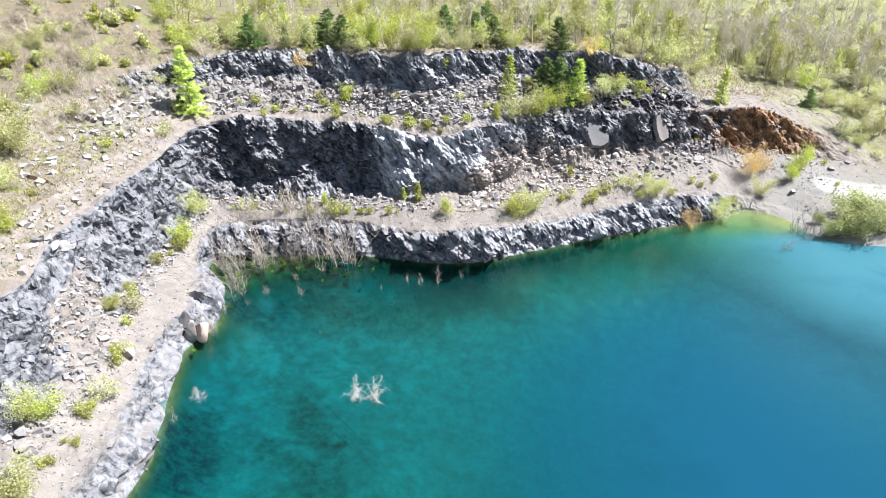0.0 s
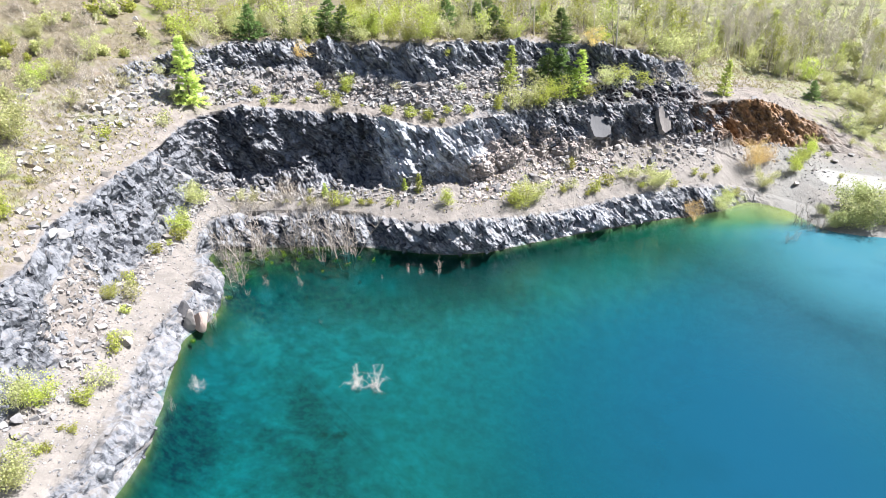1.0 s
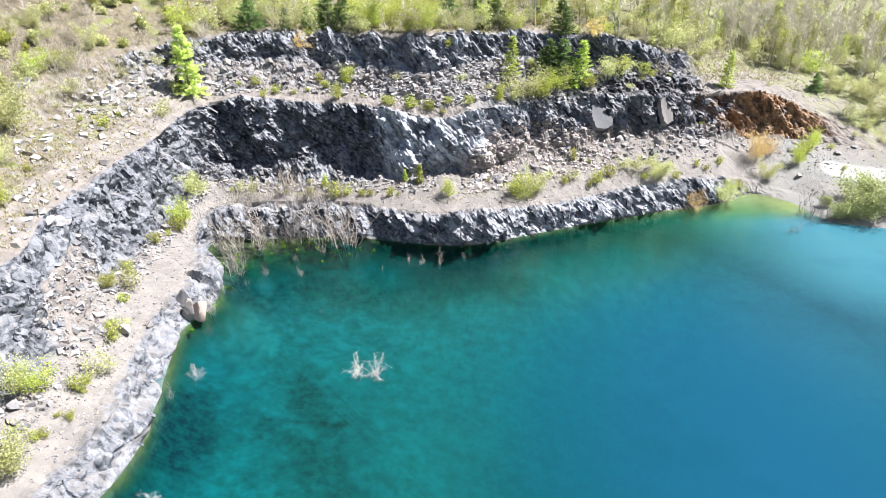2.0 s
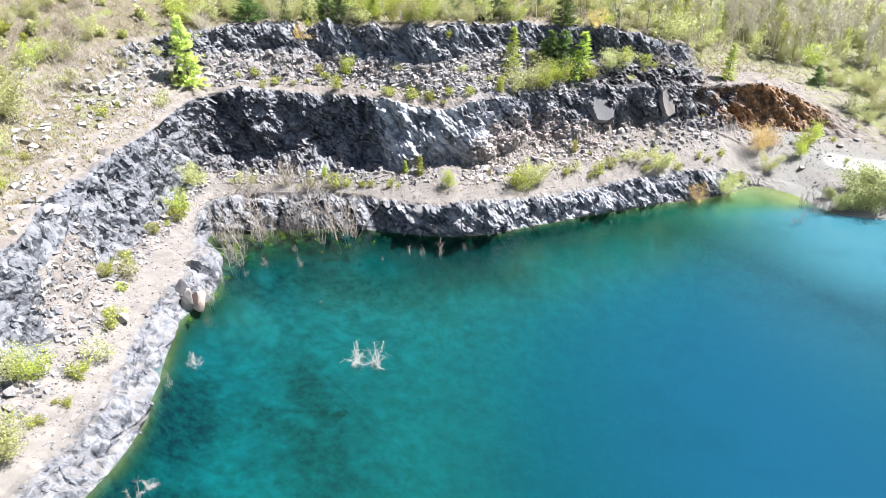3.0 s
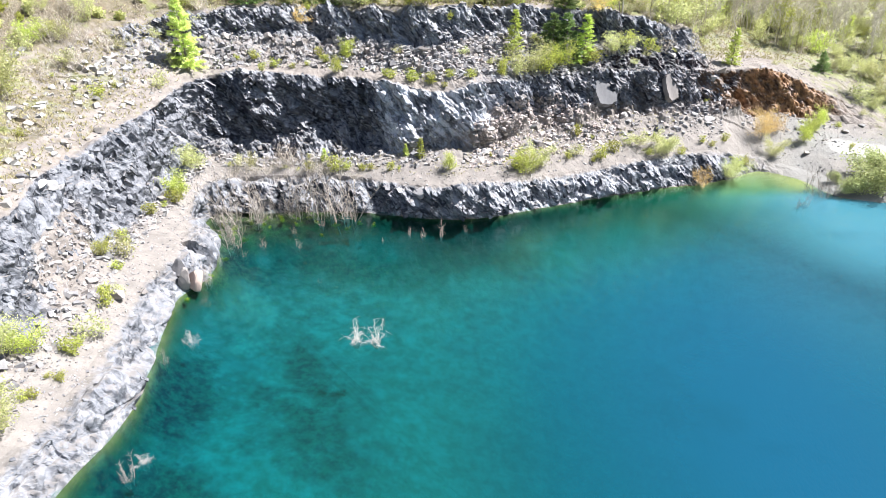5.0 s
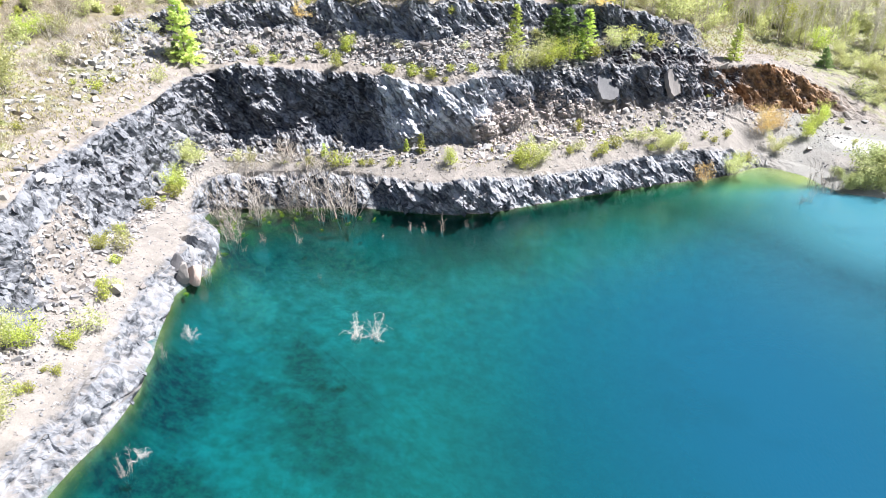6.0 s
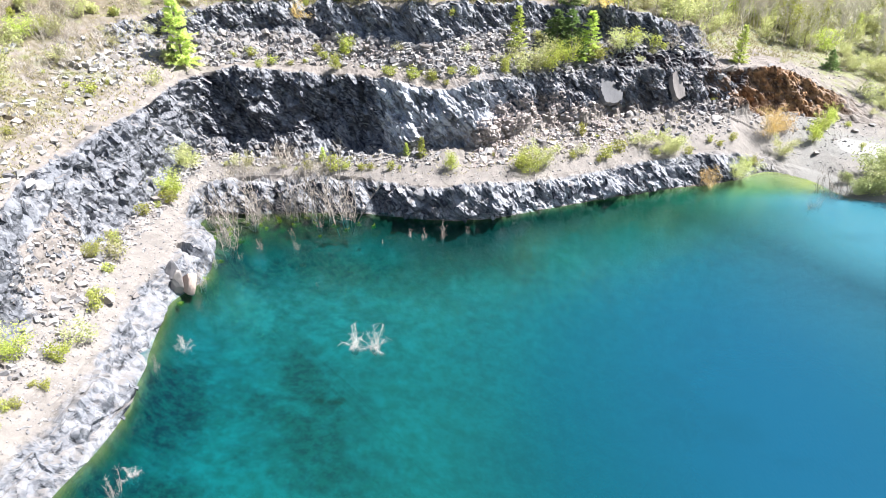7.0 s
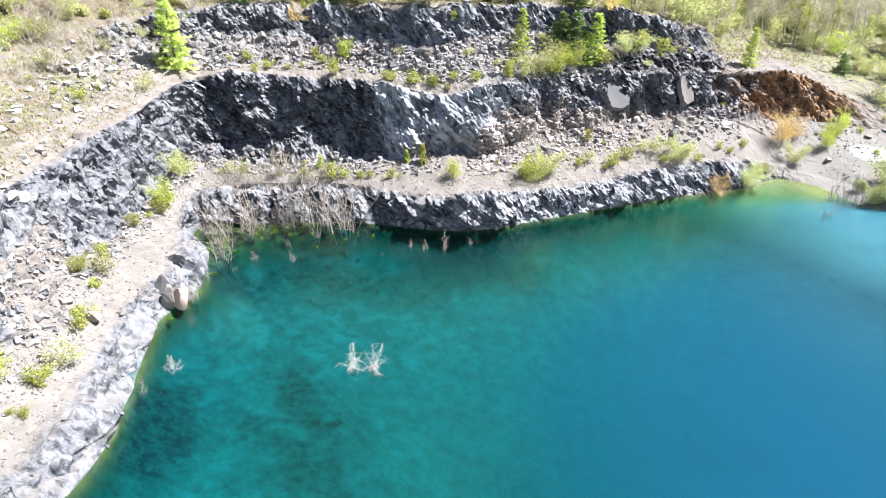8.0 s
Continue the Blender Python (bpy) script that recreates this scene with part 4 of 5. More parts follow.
# ---------------------------------------------------------------- plants, built once and then planted
rand = random.Random(11)
STORE = {
    "y": [bush(20 + k, 2.0, 1.7, 420, 0.12, YELLOW) for k in range(4)],
    "Y": [bush(30 + k, 5.0, 3.6, 1700, 0.145, YELLOW if k % 2 else LIME, "tall_bush") for k in range(4)],
    "w": [bush(40 + k, 2.0, 2.6, 420, 0.11, WILLOW, "shrub", stem_mat=TWIG) for k in range(4)],
    "W": [bush(50 + k, 4.6, 5.2, 1900, 0.145, WILLOW, "willow_shrub", stem_mat=TWIG) for k in range(4)],
    "p": [conifer(60 + k, 3.0, 1.7, NEEDLE, "sapling", 1.6) for k in range(2)],
    "P": [conifer(65 + k, 6.5, 3.4, NEEDLE, "young_larch", 1.7, 0.09) for k in range(2)],
    "d": [conifer(70 + k, 6.0, 5.6, PINE, "pine", 2.2, 0.10) for k in range(3)],
    "o": [bush(80 + k, 2.5, 2.2, 1200, 0.075, RUSSET, "russet_shrub", stem_mat=TWIG) for k in range(2)],
    "O": [bush(85, 5.5, 3.6, 4200, 0.085, RUSSET, "russet_shrub", TWIG, (8, 10))],
    "r": [bush(120 + k, 2.4, 3.0, 520, 0.045, DRY, "bare_shrub", TWIG, (7, 9)) for k in range(3)],
    "v": [bush(135 + k, 3.2, 4.6, 3400, 0.11, SAGE, "dense_shrub", TWIG, (8, 10)) for k in range(3)],
    "a": [bush(155 + k, 1.2, 2.6, 800, 0.09, ALGAE, "algae_clump", None, (6, 8)) for k in range(2)],
    "t": [tree(90 + k, 8.0, 1000, 0.22, YELLOW if k != 1 else LIME, name="young_tree") for k in range(4)],
    "b": [tree(100 + k, 10.0, 300 if k % 2 else 0, 0.22, WILLOW, TWIG, "bare_tree") for k in range(4)],
    "s": [dead_shrub(110 + k, 3.0, 6, 0.01, 0.28) for k in range(4)],
    "c": [dead_shrub(115 + k, 3.4, 13, 0.16, 0.25, 1.15) for k in range(3)],
}
OWN = {"y": 2.0, "Y": 5.0, "w": 2.0, "W": 4.6, "p": 3.0, "P": 6.5, "d": 6.0, "o": 2.5, "O": 5.5, "r": 2.4, "v": 3.2, "a": 1.2, "t": 8.0, "b": 10.0, "s": 3.0, "c": 2.6}
WHAT = {"y": ("bright yellow-green leafy spring bush", "bush"), "Y": ("tall yellow-green spring bush", "bush"),
        "w": ("low grey-green twiggy shrub", "shrub"), "W": ("broad grey-green willow shrub", "shrub"),
        "p": ("young light green conifer sapling", "conifer"), "P": ("pointed feathery light green young larch", "conifer"), "d": ("dense dark green pine", "pine"),
        "v": ("dense sage-green leafy shrub", "shrub"), "a": ("bright green algae-covered clump", "algae"),
        "O": ("tall pale orange half-leafed shrub", "shrub"), "r": ("leafless brown twiggy shrub", "shrub"), "o": ("half-bare russet-coloured shrub", "shrub"), "t": ("slender young tree in yellow-green leaf", "tree"),
        "b": ("nearly leafless grey spring tree", "tree"), "s": ("bleached dead shrub standing in the water", "dead shrub"), "c": ("bleached dead shrub curled over in the water", "dead shrub")}
USED = set()


def plant(kind, x, y, high, where, group, z=None):
    """Plants one of a kind at a place, at its height."""
    if kind == "y" and high > 3.4:
        kind = "Y"
    if kind == "p" and high > 4.5:
        kind = "P"
    if kind == "o" and high > 4.5:
        kind = "O"
    if kind == "w" and high > 3.4:
        kind = "W"
    model = rand.choice(STORE[kind])
    k = high / OWN[kind]
    m = Matrix.Translation((x, y, height(x, y) - 0.05 if z is None else z)) @ Matrix.Rotation(rand.uniform(0, 6.28), 4, "Z") @ Matrix.Diagonal((k * rand.uniform(0.88, 1.15), k * rand.uniform(0.88, 1.15), k, 1))
    if model.name in USED:
        ob = copy_thing(model, m)
    else:
        USED.add(model.name)
        ob = model
        ob.matrix_basis = m
    label, category = WHAT[kind]
    return tagged(ob, f"{label} {where}", category, group)


LEDGE = [
    ("y", -23.0, 97.5, 1.9), ("y", -18.9, 97.0, 2.9), ("y", -17.2, 97.3, 1.5), ("y", -14.7, 97.0, 1.4), ("y", -13.3, 97.0, 1.4),
    ("y", -10.2, 96.0, 1.6), ("y", -8.8, 96.1, 1.0), ("p", -5.4, 98.8, 2.8), ("p", -7.8, 99.6, 1.9), ("y", -0.8, 94.8, 3.0),
    ("y", -23.5, 99.8, 1.3), ("p", -20.9, 99.2, 1.9), ("y", 11.0, 94.7, 4.2), ("w", 12.9, 96.8, 3.9), ("y", 9.7, 95.8, 2.5),
    ("y", 20.6, 105.3, 2.3), ("y", 18.3, 99.4, 1.9), ("w", 20.1, 100.5, 2.1), ("y", 23.6, 100.2, 2.3), ("y", 26.3, 101.9, 2.3),
    ("y", 22.3, 99.3, 1.0), ("y", 23.1, 104.8, 0.9), ("w", 28.4, 103.9, 2.2), ("w", 30.5, 104.1, 2.2),
]
for kind, x, y, high in LEDGE:
    plant(kind, x, y, high * 1.15, "growing on the gravel ledge", "bushes on the ledge")

LEDGE_EAST = [
    ("y", 31.9, 102.0, 1.9), ("w", 33.9, 102.4, 3.9), ("w", 35.5, 103.0, 3.3), ("y", 37.6, 102.7, 1.5), ("p", 33.8, 106.2, 1.3),
    ("y", 42.2, 106.1, 1.6), ("y", 43.7, 105.9, 1.1), ("y", 46.6, 108.0, 2.1), ("y", 47.9, 103.8, 4.2), ("w", 45.9, 102.0, 3.4),
    ("o", 40.7, 100.3, 3.1), ("y", 49.9, 105.3, 2.4), ("o", 54.7, 112.0, 5.1), ("w", 55.3, 108.4, 3.6), ("o", 58.3, 114.0, 2.5),
    ("y", 62.6, 112.0, 3.8), ("y", 65.0, 114.8, 3.2), ("y", 67.5, 117.1, 4.4), ("y", 71.4, 117.6, 1.6), ("y", 69.8, 109.7, 1.3),
    ("y", 5.8, 99.3, 0.8), ("w", -34.7, 99.0, 1.9), ("y", -36.3, 98.7, 1.3), ("w", -32.8, 98.7, 2.3), ("y", -27.3, 98.5, 1.0),
    ("y", -25.1, 97.7, 0.8),
]
for kind, x, y, high in LEDGE_EAST:
    plant(kind, x, y, high * 1.15, "growing on the eastern ledge", "bushes on the ledge")

BENCH_MID = [
    ("y", -33.6, 112.2, 1.6), ("y", -31.4, 107.8, 1.9), ("y", -29.7, 110.2, 2.3), ("y", -36.5, 112.0, 1.3), ("y", -21.6, 111.5, 1.6),
    ("y", -18.7, 108.0, 4.1), ("y", -17.9, 112.0, 3.7), ("y", -22.8, 113.0, 2.1), ("y", -24.4, 110.5, 1.3), ("y", -9.9, 105.5, 2.5),
    ("y", -10.8, 105.5, 1.5), ("y", -6.6, 104.7, 2.0), ("y", -3.3, 104.3, 3.0), ("y", -0.4, 105.4, 2.2), ("y", 3.1, 105.8, 2.5),
    ("y", 8.3, 109.0, 3.6), ("p", 10.6, 114.4, 6.0), ("w", 13.4, 111.4, 6.0), ("y", 17.6, 113.1, 3.2), ("y", 19.0, 113.2, 4.4),
    ("p", 22.9, 115.6, 7.0), ("d", 20.0, 116.6, 6.8), ("d", 17.6, 116.6, 6.5), ("y", 24.5, 114.4, 2.7), ("w", 28.6, 116.1, 4.4),
]
for kind, x, y, high in BENCH_MID:
    plant(kind, x, y, high * 1.15, "rooted in the bench rubble", "bushes on the upper bench")

BENCH_MORE = [
    ("o", 26.4, 120.5, 2.5), ("y", -0.2, 113.0, 2.1), ("p", 52.3, 123.9, 6.6), ("w", 11.4, 110.9, 3.4), ("y", 15.8, 111.6, 4.6),
    ("y", -1.4, 104.1, 1.2), ("y", -26.7, 109.9, 1.1), ("y", -14.7, 107.5, 1.0), ("w", -45.2, 99.7, 2.6), ("y", -51.1, 92.3, 3.2),
    ("y", -55.5, 113.4, 2.0), ("y", -49.6, 101.9, 1.0), ("y", -58.8, 95.5, 1.2), ("w", 47.6, 127.2, 1.5), ("w", 32.0, 115.2, 1.1),
    ("y", 45.9, 117.3, 1.2), ("o", -26.9, 119.2, 2.4), ("y", -25.5, 121.7, 1.7), ("w", -9.1, 110.6, 1.4), ("w", 1.6, 110.2, 1.4),
    ("w", 6.4, 110.9, 1.5),
]
for kind, x, y, high in BENCH_MORE:
    plant(kind, x, y, high, "growing among rocks on the bench", "bushes on the upper bench")

WEST_LEDGE = [
    ("w", -40.9, 94.6, 4.2), ("y", -40.5, 88.0, 4.5), ("y", -41.4, 93.9, 1.2), ("y", -40.5, 85.6, 2.5), ("y", -42.0, 80.7, 2.1),
    ("y", -41.0, 83.6, 1.2), ("y", -42.2, 67.7, 3.2), ("y", -41.6, 71.7, 2.3), ("y", -43.4, 74.3, 1.4), ("y", -39.5, 65.5, 1.3),
    ("w", -39.9, 68.7, 2.7), ("y", -38.8, 59.9, 1.3), ("w", -37.3, 60.8, 2.2), ("y", -37.3, 57.8, 2.7), ("w", -36.3, 52.8, 2.4),
    ("y", -36.7, 49.3, 2.2), ("y", -36.9, 50.8, 1.6), ("y", -39.6, 48.3, 3.2), ("w", -41.3, 47.3, 3.5), ("y", -36.1, 45.9, 1.6),
    ("y", -37.0, 45.6, 0.9), ("y", -36.9, 43.1, 1.4), ("y", -37.3, 42.6, 1.1),
]
for kind, x, y, high in WEST_LEDGE:
    plant(kind, x, y, high * 1.15, "at the foot of the west wall", "bushes on the west ledge")

WEST_SLOPE = [
    ("w", -37.4, 38.8, 4.0), ("w", -38.1, 38.2, 4.6), ("y", -50.3, 65.6, 4.9), ("w", -50.5, 68.4, 2.5), ("w", -59.4, 85.0, 6.8),
    ("w", -61.0, 85.0, 5.8), ("w", -55.7, 75.3, 4.5), ("y", -52.3, 75.0, 1.8), ("y", -54.4, 92.7, 1.6), ("w", -50.7, 76.3, 2.2),
    ("w", -52.0, 83.5, 1.3), ("y", -63.5, 100.9, 4.3), ("y", -62.4, 103.1, 4.4), ("w", -59.5, 103.0, 3.8), ("w", -59.9, 110.2, 4.5),
    ("w", -69.0, 105.6, 3.4), ("w", -65.8, 109.8, 3.9), ("w", -70.7, 113.4, 3.5), ("y", -50.6, 96.7, 1.4), ("w", -61.0, 104.8, 3.3),
    ("w", -61.4, 93.4, 2.0), ("w", -56.4, 101.7, 1.5),
]
for kind, x, y, high in WEST_SLOPE:
    plant("r" if kind == "w" and high < 4 else kind, x, y, high, "on the dry west slope", "bushes on the west slope")

RIM = [
    ("y", -47.5, 121.0, 4.1), ("y", -44.7, 125.5, 4.8), ("y", -41.1, 127.9, 5.4), ("w", -37.4, 125.6, 4.7), ("w", -34.1, 127.6, 4.7),
    ("y", -29.1, 126.6, 4.1), ("y", -27.9, 131.9, 5.4), ("d", -22.5, 125.6, 5.6), ("d", -19.2, 121.3, 5.0), ("y", -19.3, 134.2, 7.3),
    ("y", -13.4, 119.9, 5.4), ("y", -10.1, 117.1, 6.9), ("y", -6.9, 113.9, 6.2), ("y", -4.5, 113.7, 6.2), ("w", -3.4, 131.1, 5.9),
    ("d", -0.2, 123.7, 5.2), ("w", 1.0, 139.8, 5.0), ("d", 5.1, 124.6, 4.6), ("d", 7.4, 127.6, 5.4), ("d", 8.7, 123.7, 4.5),
    ("y", -10.7, 140.2, 6.3), ("y", -18.6, 147.9, 6.6), ("d", 16.5, 131.9, 3.6), ("d", 20.4, 121.3, 5.0), ("d", 32.3, 131.5, 1.9),
    ("y", -54.7, 131.1, 5.0),
]
for kind, x, y, high in RIM:
    plant(kind, x, y, high, "crowding the wooded rim", "thicket on the rim")

RIM_EAST = [
    ("w", 24.0, 137.6, 5.0), ("w", 27.5, 137.7, 5.6), ("y", 20.0, 141.8, 6.4), ("w", 31.6, 140.7, 4.5), ("w", 35.2, 135.7, 3.8),
    ("w", 35.8, 128.7, 3.0), ("w", 39.2, 129.2, 3.0), ("w", 40.8, 126.6, 2.4), ("w", 45.8, 131.7, 2.5), ("w", 42.6, 141.6, 4.6),
    ("w", 49.5, 140.0, 4.7), ("w", 54.2, 142.5, 3.4), ("w", 55.5, 138.9, 3.0), ("d", 66.6, 159.0, 6.2), ("y", 76.7, 152.8, 6.5),
    ("w", 73.2, 154.3, 4.6), ("w", 65.9, 149.3, 3.7), ("w", 66.6, 144.6, 2.9), ("w", 59.0, 137.8, 2.5), ("w", 75.9, 145.3, 3.7),
    ("y", 78.0, 142.6, 5.9), ("w", 76.6, 134.2, 3.6), ("w", 79.7, 134.3, 4.3), ("w", 87.7, 159.2, 4.1), ("w", 82.8, 133.1, 5.1),
]
for kind, x, y, high in RIM_EAST:
    plant(kind, x, y, high, "on the scrubby eastern rim", "thicket on the rim")

EAST_SLOPE = [
    ("w", 86.1, 132.3, 5.8), ("w", 87.4, 128.1, 5.8), ("w", 77.7, 124.8, 3.4), ("w", 80.2, 122.6, 3.5), ("w", 81.9, 119.3, 3.0),
    ("w", 77.1, 120.7, 2.0), ("w", 82.7, 143.0, 3.8), ("d", 73.7, 131.9, 3.1), ("w", 93.2, 139.2, 6.1), ("w", 91.9, 146.4, 4.7),
    ("y", 89.9, 155.5, 4.9), ("w", 62.7, 128.7, 1.1), ("w", 84.2, 126.1, 4.2),
]
for kind, x, y, high in EAST_SLOPE:
    plant(kind, x, y, high, "on the gravelly east slope", "shrubs on the east slope")

SPIT = [
    ("w", 61.1, 94.1, 4.8), ("w", 63.7, 94.1, 6.4), ("w", 67.4, 95.2, 6.5), ("w", 69.6, 94.8, 7.1), ("w", 61.4, 98.3, 2.9), ("w", 68.0, 98.7, 4.8),
]
for kind, x, y, high in SPIT:
    plant("v", x, y, high * 0.72, "on the small spit by the beach", "shrubs on the spit")

thick = random.Random(31)
for _ in range(50):
    s, t = thick.uniform(8.6, 17.6), thick.random() ** 1.3
    c = int(np.searchsorted(at, s)) % COLS
    spot = moved[FIRST[11] + 1 + int(t * 13), c]
    kind = thick.choice("ywwwrrrd" if s < 14 else "ywwwrr")
    plant(kind, spot[0], spot[1], thick.uniform(2.2, 5.6) * (1.0 if s < 14 else 0.75), "massed along the wooded rim", "thicket on the rim")

for _ in range(18):
    spot = moved[FIRST[9] + int(thick.random() * ROWS[9] * 0.95), int(np.searchsorted(at, thick.uniform(14.2, 17.2))) % COLS]
    plant(thick.choice("rrrwy"), spot[0], spot[1], thick.uniform(1.4, 3.2), "rooted on the rocky shoulder", "bushes on the upper bench")
for _ in range(46):
    s, b = thick.uniform(6.2, 8.6), thick.choice((10, 11, 11))
    c = int(np.searchsorted(at, s)) % COLS
    spot = moved[FIRST[b] + int(thick.random() * ROWS[b] * (0.9 if b == 10 else 0.6)), c]
    plant(thick.choice("wwwrrryW"), spot[0], spot[1], thick.uniform(1.6, 3.4), "scattered over the dry west slope", "bushes on the west slope")

WOOD = [
    ("b", 55.7, 151.2, 10.1), ("b", 61.4, 162.0, 9.3), ("b", 91.0, 172.6, 10.4), ("b", 98.4, 172.7, 12.4), ("b", 84.7, 135.7, 11.8),
    ("b", 85.9, 126.1, 18.5), ("b", 84.2, 145.1, 9.9), ("b", 102.8, 172.8, 10.8), ("b", 115.0, 186.9, 11.7), ("b", 99.8, 184.5, 9.3),
    ("b", 95.6, 189.1, 11.3), ("b", 76.4, 184.9, 8.9), ("t", 81.3, 181.6, 8.8), ("t", 79.8, 170.6, 8.4), ("t", 68.8, 157.2, 6.2),
    ("t", 66.7, 167.0, 8.0), ("t", 75.8, 157.5, 7.1), ("b", 52.1, 160.9, 8.3), ("t", 41.6, 152.2, 7.0), ("b", 37.8, 157.5, 7.2),
    ("t", 30.5, 153.9, 6.3), ("t", 24.4, 155.6, 7.0), ("t", 13.9, 140.1, 6.3), ("t", 10.5, 142.3, 5.1), ("t", 3.6, 149.1, 5.3),
    ("b", 103.6, 160.9, 12.0),
]
for kind, x, y, high in WOOD:
    plant(kind, x, y, high, "at the edge of the woods", "trees behind the rim")

DROWNED = [
    ("s", -36.0, 89.0, 7.3), ("s", -33.0, 89.6, 7.8), ("s", -31.3, 88.8, 7.7), ("s", -28.7, 90.9, 6.8), ("s", -27.1, 91.2, 6.2),
    ("s", -23.6, 91.6, 6.2), ("s", -22.2, 91.9, 6.2), ("s", -20.1, 90.9, 6.7), ("s", -17.8, 90.4, 7.1), ("s", -16.6, 88.4, 8.0),
    ("s", -34.3, 89.3, 4.2), ("s", -30.1, 89.5, 6.2), ("s", -24.8, 91.1, 5.2), ("s", -33.6, 83.9, 5.0), ("s", -31.3, 80.5, 4.4),
    ("s", -31.4, 70.4, 3.2),
]
for kind, x, y, high in DROWNED:
    plant(kind, x, y, high * 0.8, "beside the ledge wall", "dead shrubs in the lake", z=-0.3)

STICKS = [
    ("s", -11.1, 57.0, 4.1), ("s", -8.9, 56.9, 4.4), ("s", -28.9, 57.0, 2.8), ("s", -22.0, 79.8, 2.3), ("s", -6.6, 83.0, 1.9),
    ("s", -4.7, 82.5, 1.9), ("s", -2.1, 82.4, 2.3), ("s", 1.4, 83.9, 1.5), ("s", -10.4, 81.2, 1.0), ("s", -20.0, 86.8, 2.2), ("s", -23.4, 84.3, 1.8),
    ("s", -17.3, 69.8, 0.7), ("s", -27.1, 80.3, 1.9), ("s", -31.6, 75.9, 1.9), ("s", -28.8, 77.3, 1.5), ("s", -26.7, 39.6, 2.6), ("s", -27.3, 37.8, 2.0),
    ("s", -30.4, 53.6, 2.1), ("s", 53.1, 90.5, 3.3), ("s", 56.2, 96.5, 5.0), ("s", 59.0, 97.0, 4.2), ("s", 57.6, 93.2, 4.6), ("s", 57.3, 95.4, 5.6), ("s", 58.5, 94.2, 5.2), ("s", 51.4, 89.6, 2.2),
]
for kind, x, y, high in STICKS:
    plant("c" if high > 2.4 and x < 40 else kind, x, y, high * (0.6 if x < 40 else 0.5), "out in the lake" if x < 40 else "in the shallows", "dead shrubs in the lake", z=-0.35)


# grey bare scrub over the drowned corner
for x, y, high in [(-32.5, 97.2, 2.2), (-29.8, 97.4, 2.8), (-27.6, 98.6, 3.0), (-26.2, 99.6, 3.4), (-22.4, 97.0, 2.6), (-20.3, 96.4, 2.2), (-15.6, 95.4, 1.8), (-35.4, 96.4, 2.4), (-24.2, 96.8, 2.0)]:
    plant("r", x, y, high, "on the edge of the ledge", "bushes on the ledge")

# green clumps in the drowned corner
for x, y in [(-35, 88), (-33, 87), (-31, 89), (-34.5, 84), (-33.5, 80), (-29, 88.5), (-26.5, 89.5), (-24, 88), (-21, 88.5), (-18, 87.5), (-16, 86), (-31.5, 77), (-32.2, 72.5), (-30.5, 83), (-19.5, 84), (-14.5, 88), (-35.5, 90), (-33.5, 90.5), (-29.5, 90.5), (-27, 90.8), (-24.5, 90.2), (-22.5, 90.4), (-34.6, 86), (-32.6, 85.2), (-27.8, 87), (-33, 75), (-32.8, 66.5), (-12.2, 87.2)]:
    plant("a", x, y, 0.9, "at the water's surface", "algae in the corner", z=-0.4)

# the single light green conifer on the bench
big = conifer(7, 11.5, 7.0, LARCH, "larch", 2.6, 0.14)
big.matrix_basis = Matrix.Translation((-43.4, 107.6, height(-43.4, 107.6) - 0.1))
tagged(big, "tall feathery light green larch on the bench", "conifer")
plant("v", -45.2, 106.8, 2.4, "under the larch", "bushes on the upper bench")
plant("d", -44.9, 107.6, 2.4, "under the larch", "bushes on the upper bench")

BOULDERS = [
    (-35.7, 62.6, 1.0), (-37.2, 59.9, 1.9), (-42.4, 70.1, 1.4), (-52.4, 104.6, 1.5), (-56.6, 99.0, 1.5), (-54.0, 83.4, 1.1), (61.6, 108.9, 1.5),
    (57.5, 122.6, 1.3), (-56.4, 100.7, 1.3), (-57.4, 99.1, 1.1), (-53.7, 102.5, 1.1), (-58.6, 97.7, 0.9), (-54.5, 100.1, 1.1), (-50.9, 103.2, 1.5),
    (-50.7, 105.3, 1.1), (-54.9, 107.4, 1.1), (-56.6, 94.2, 0.9), (-57.1, 91.9, 1.2), (-56.8, 89.6, 1.0), (-48.8, 78.6, 1.1), (-48.5, 76.9, 1.2),
    (-56.8, 86.7, 0.8), (-55.9, 81.9, 0.7), (-5.2, 90.3, 1.9),
]
MORE_BOULDERS = [
    (35.1, 108.0, 1.6), (42.3, 113.8, 1.6), (32.9, 106.7, 1.1), (16.0, 106.3, 1.1), (19.3, 101.5, 1.0), (18.5, 102.7, 0.9), (17.3, 105.0, 1.3),
    (13.0, 105.8, 1.1), (14.8, 108.4, 1.0), (11.7, 107.6, 1.0), (10.1, 106.5, 0.8), (8.0, 103.9, 0.9), (36.9, 107.0, 1.0), (43.1, 110.9, 1.0),
    (29.1, 105.3, 0.9), (6.8, 100.1, 1.0), (47.7, 119.5, 1.9), (49.8, 121.4, 1.7), (76.4, 124.5, 1.1), (75.9, 117.9, 1.2), (71.5, 115.5, 1.2),
    (-64.1, 96.0, 1.5), (-63.8, 98.0, 1.3), (-63.7, 93.6, 1.0), (-50.0, 136.2, 1.3), (-60.0, 133.1, 1.8), (-61.4, 133.3, 1.6), (-57.8, 125.5, 1.2),
]
GREY = [boulder_mesh(200 + k, STONE, (1.1, 0.85, 0.7)) for k in range(5)]
WHITE = [boulder_mesh(210 + k, WHITE_STONE, (1.1, 0.8, 0.6)) for k in range(3)]


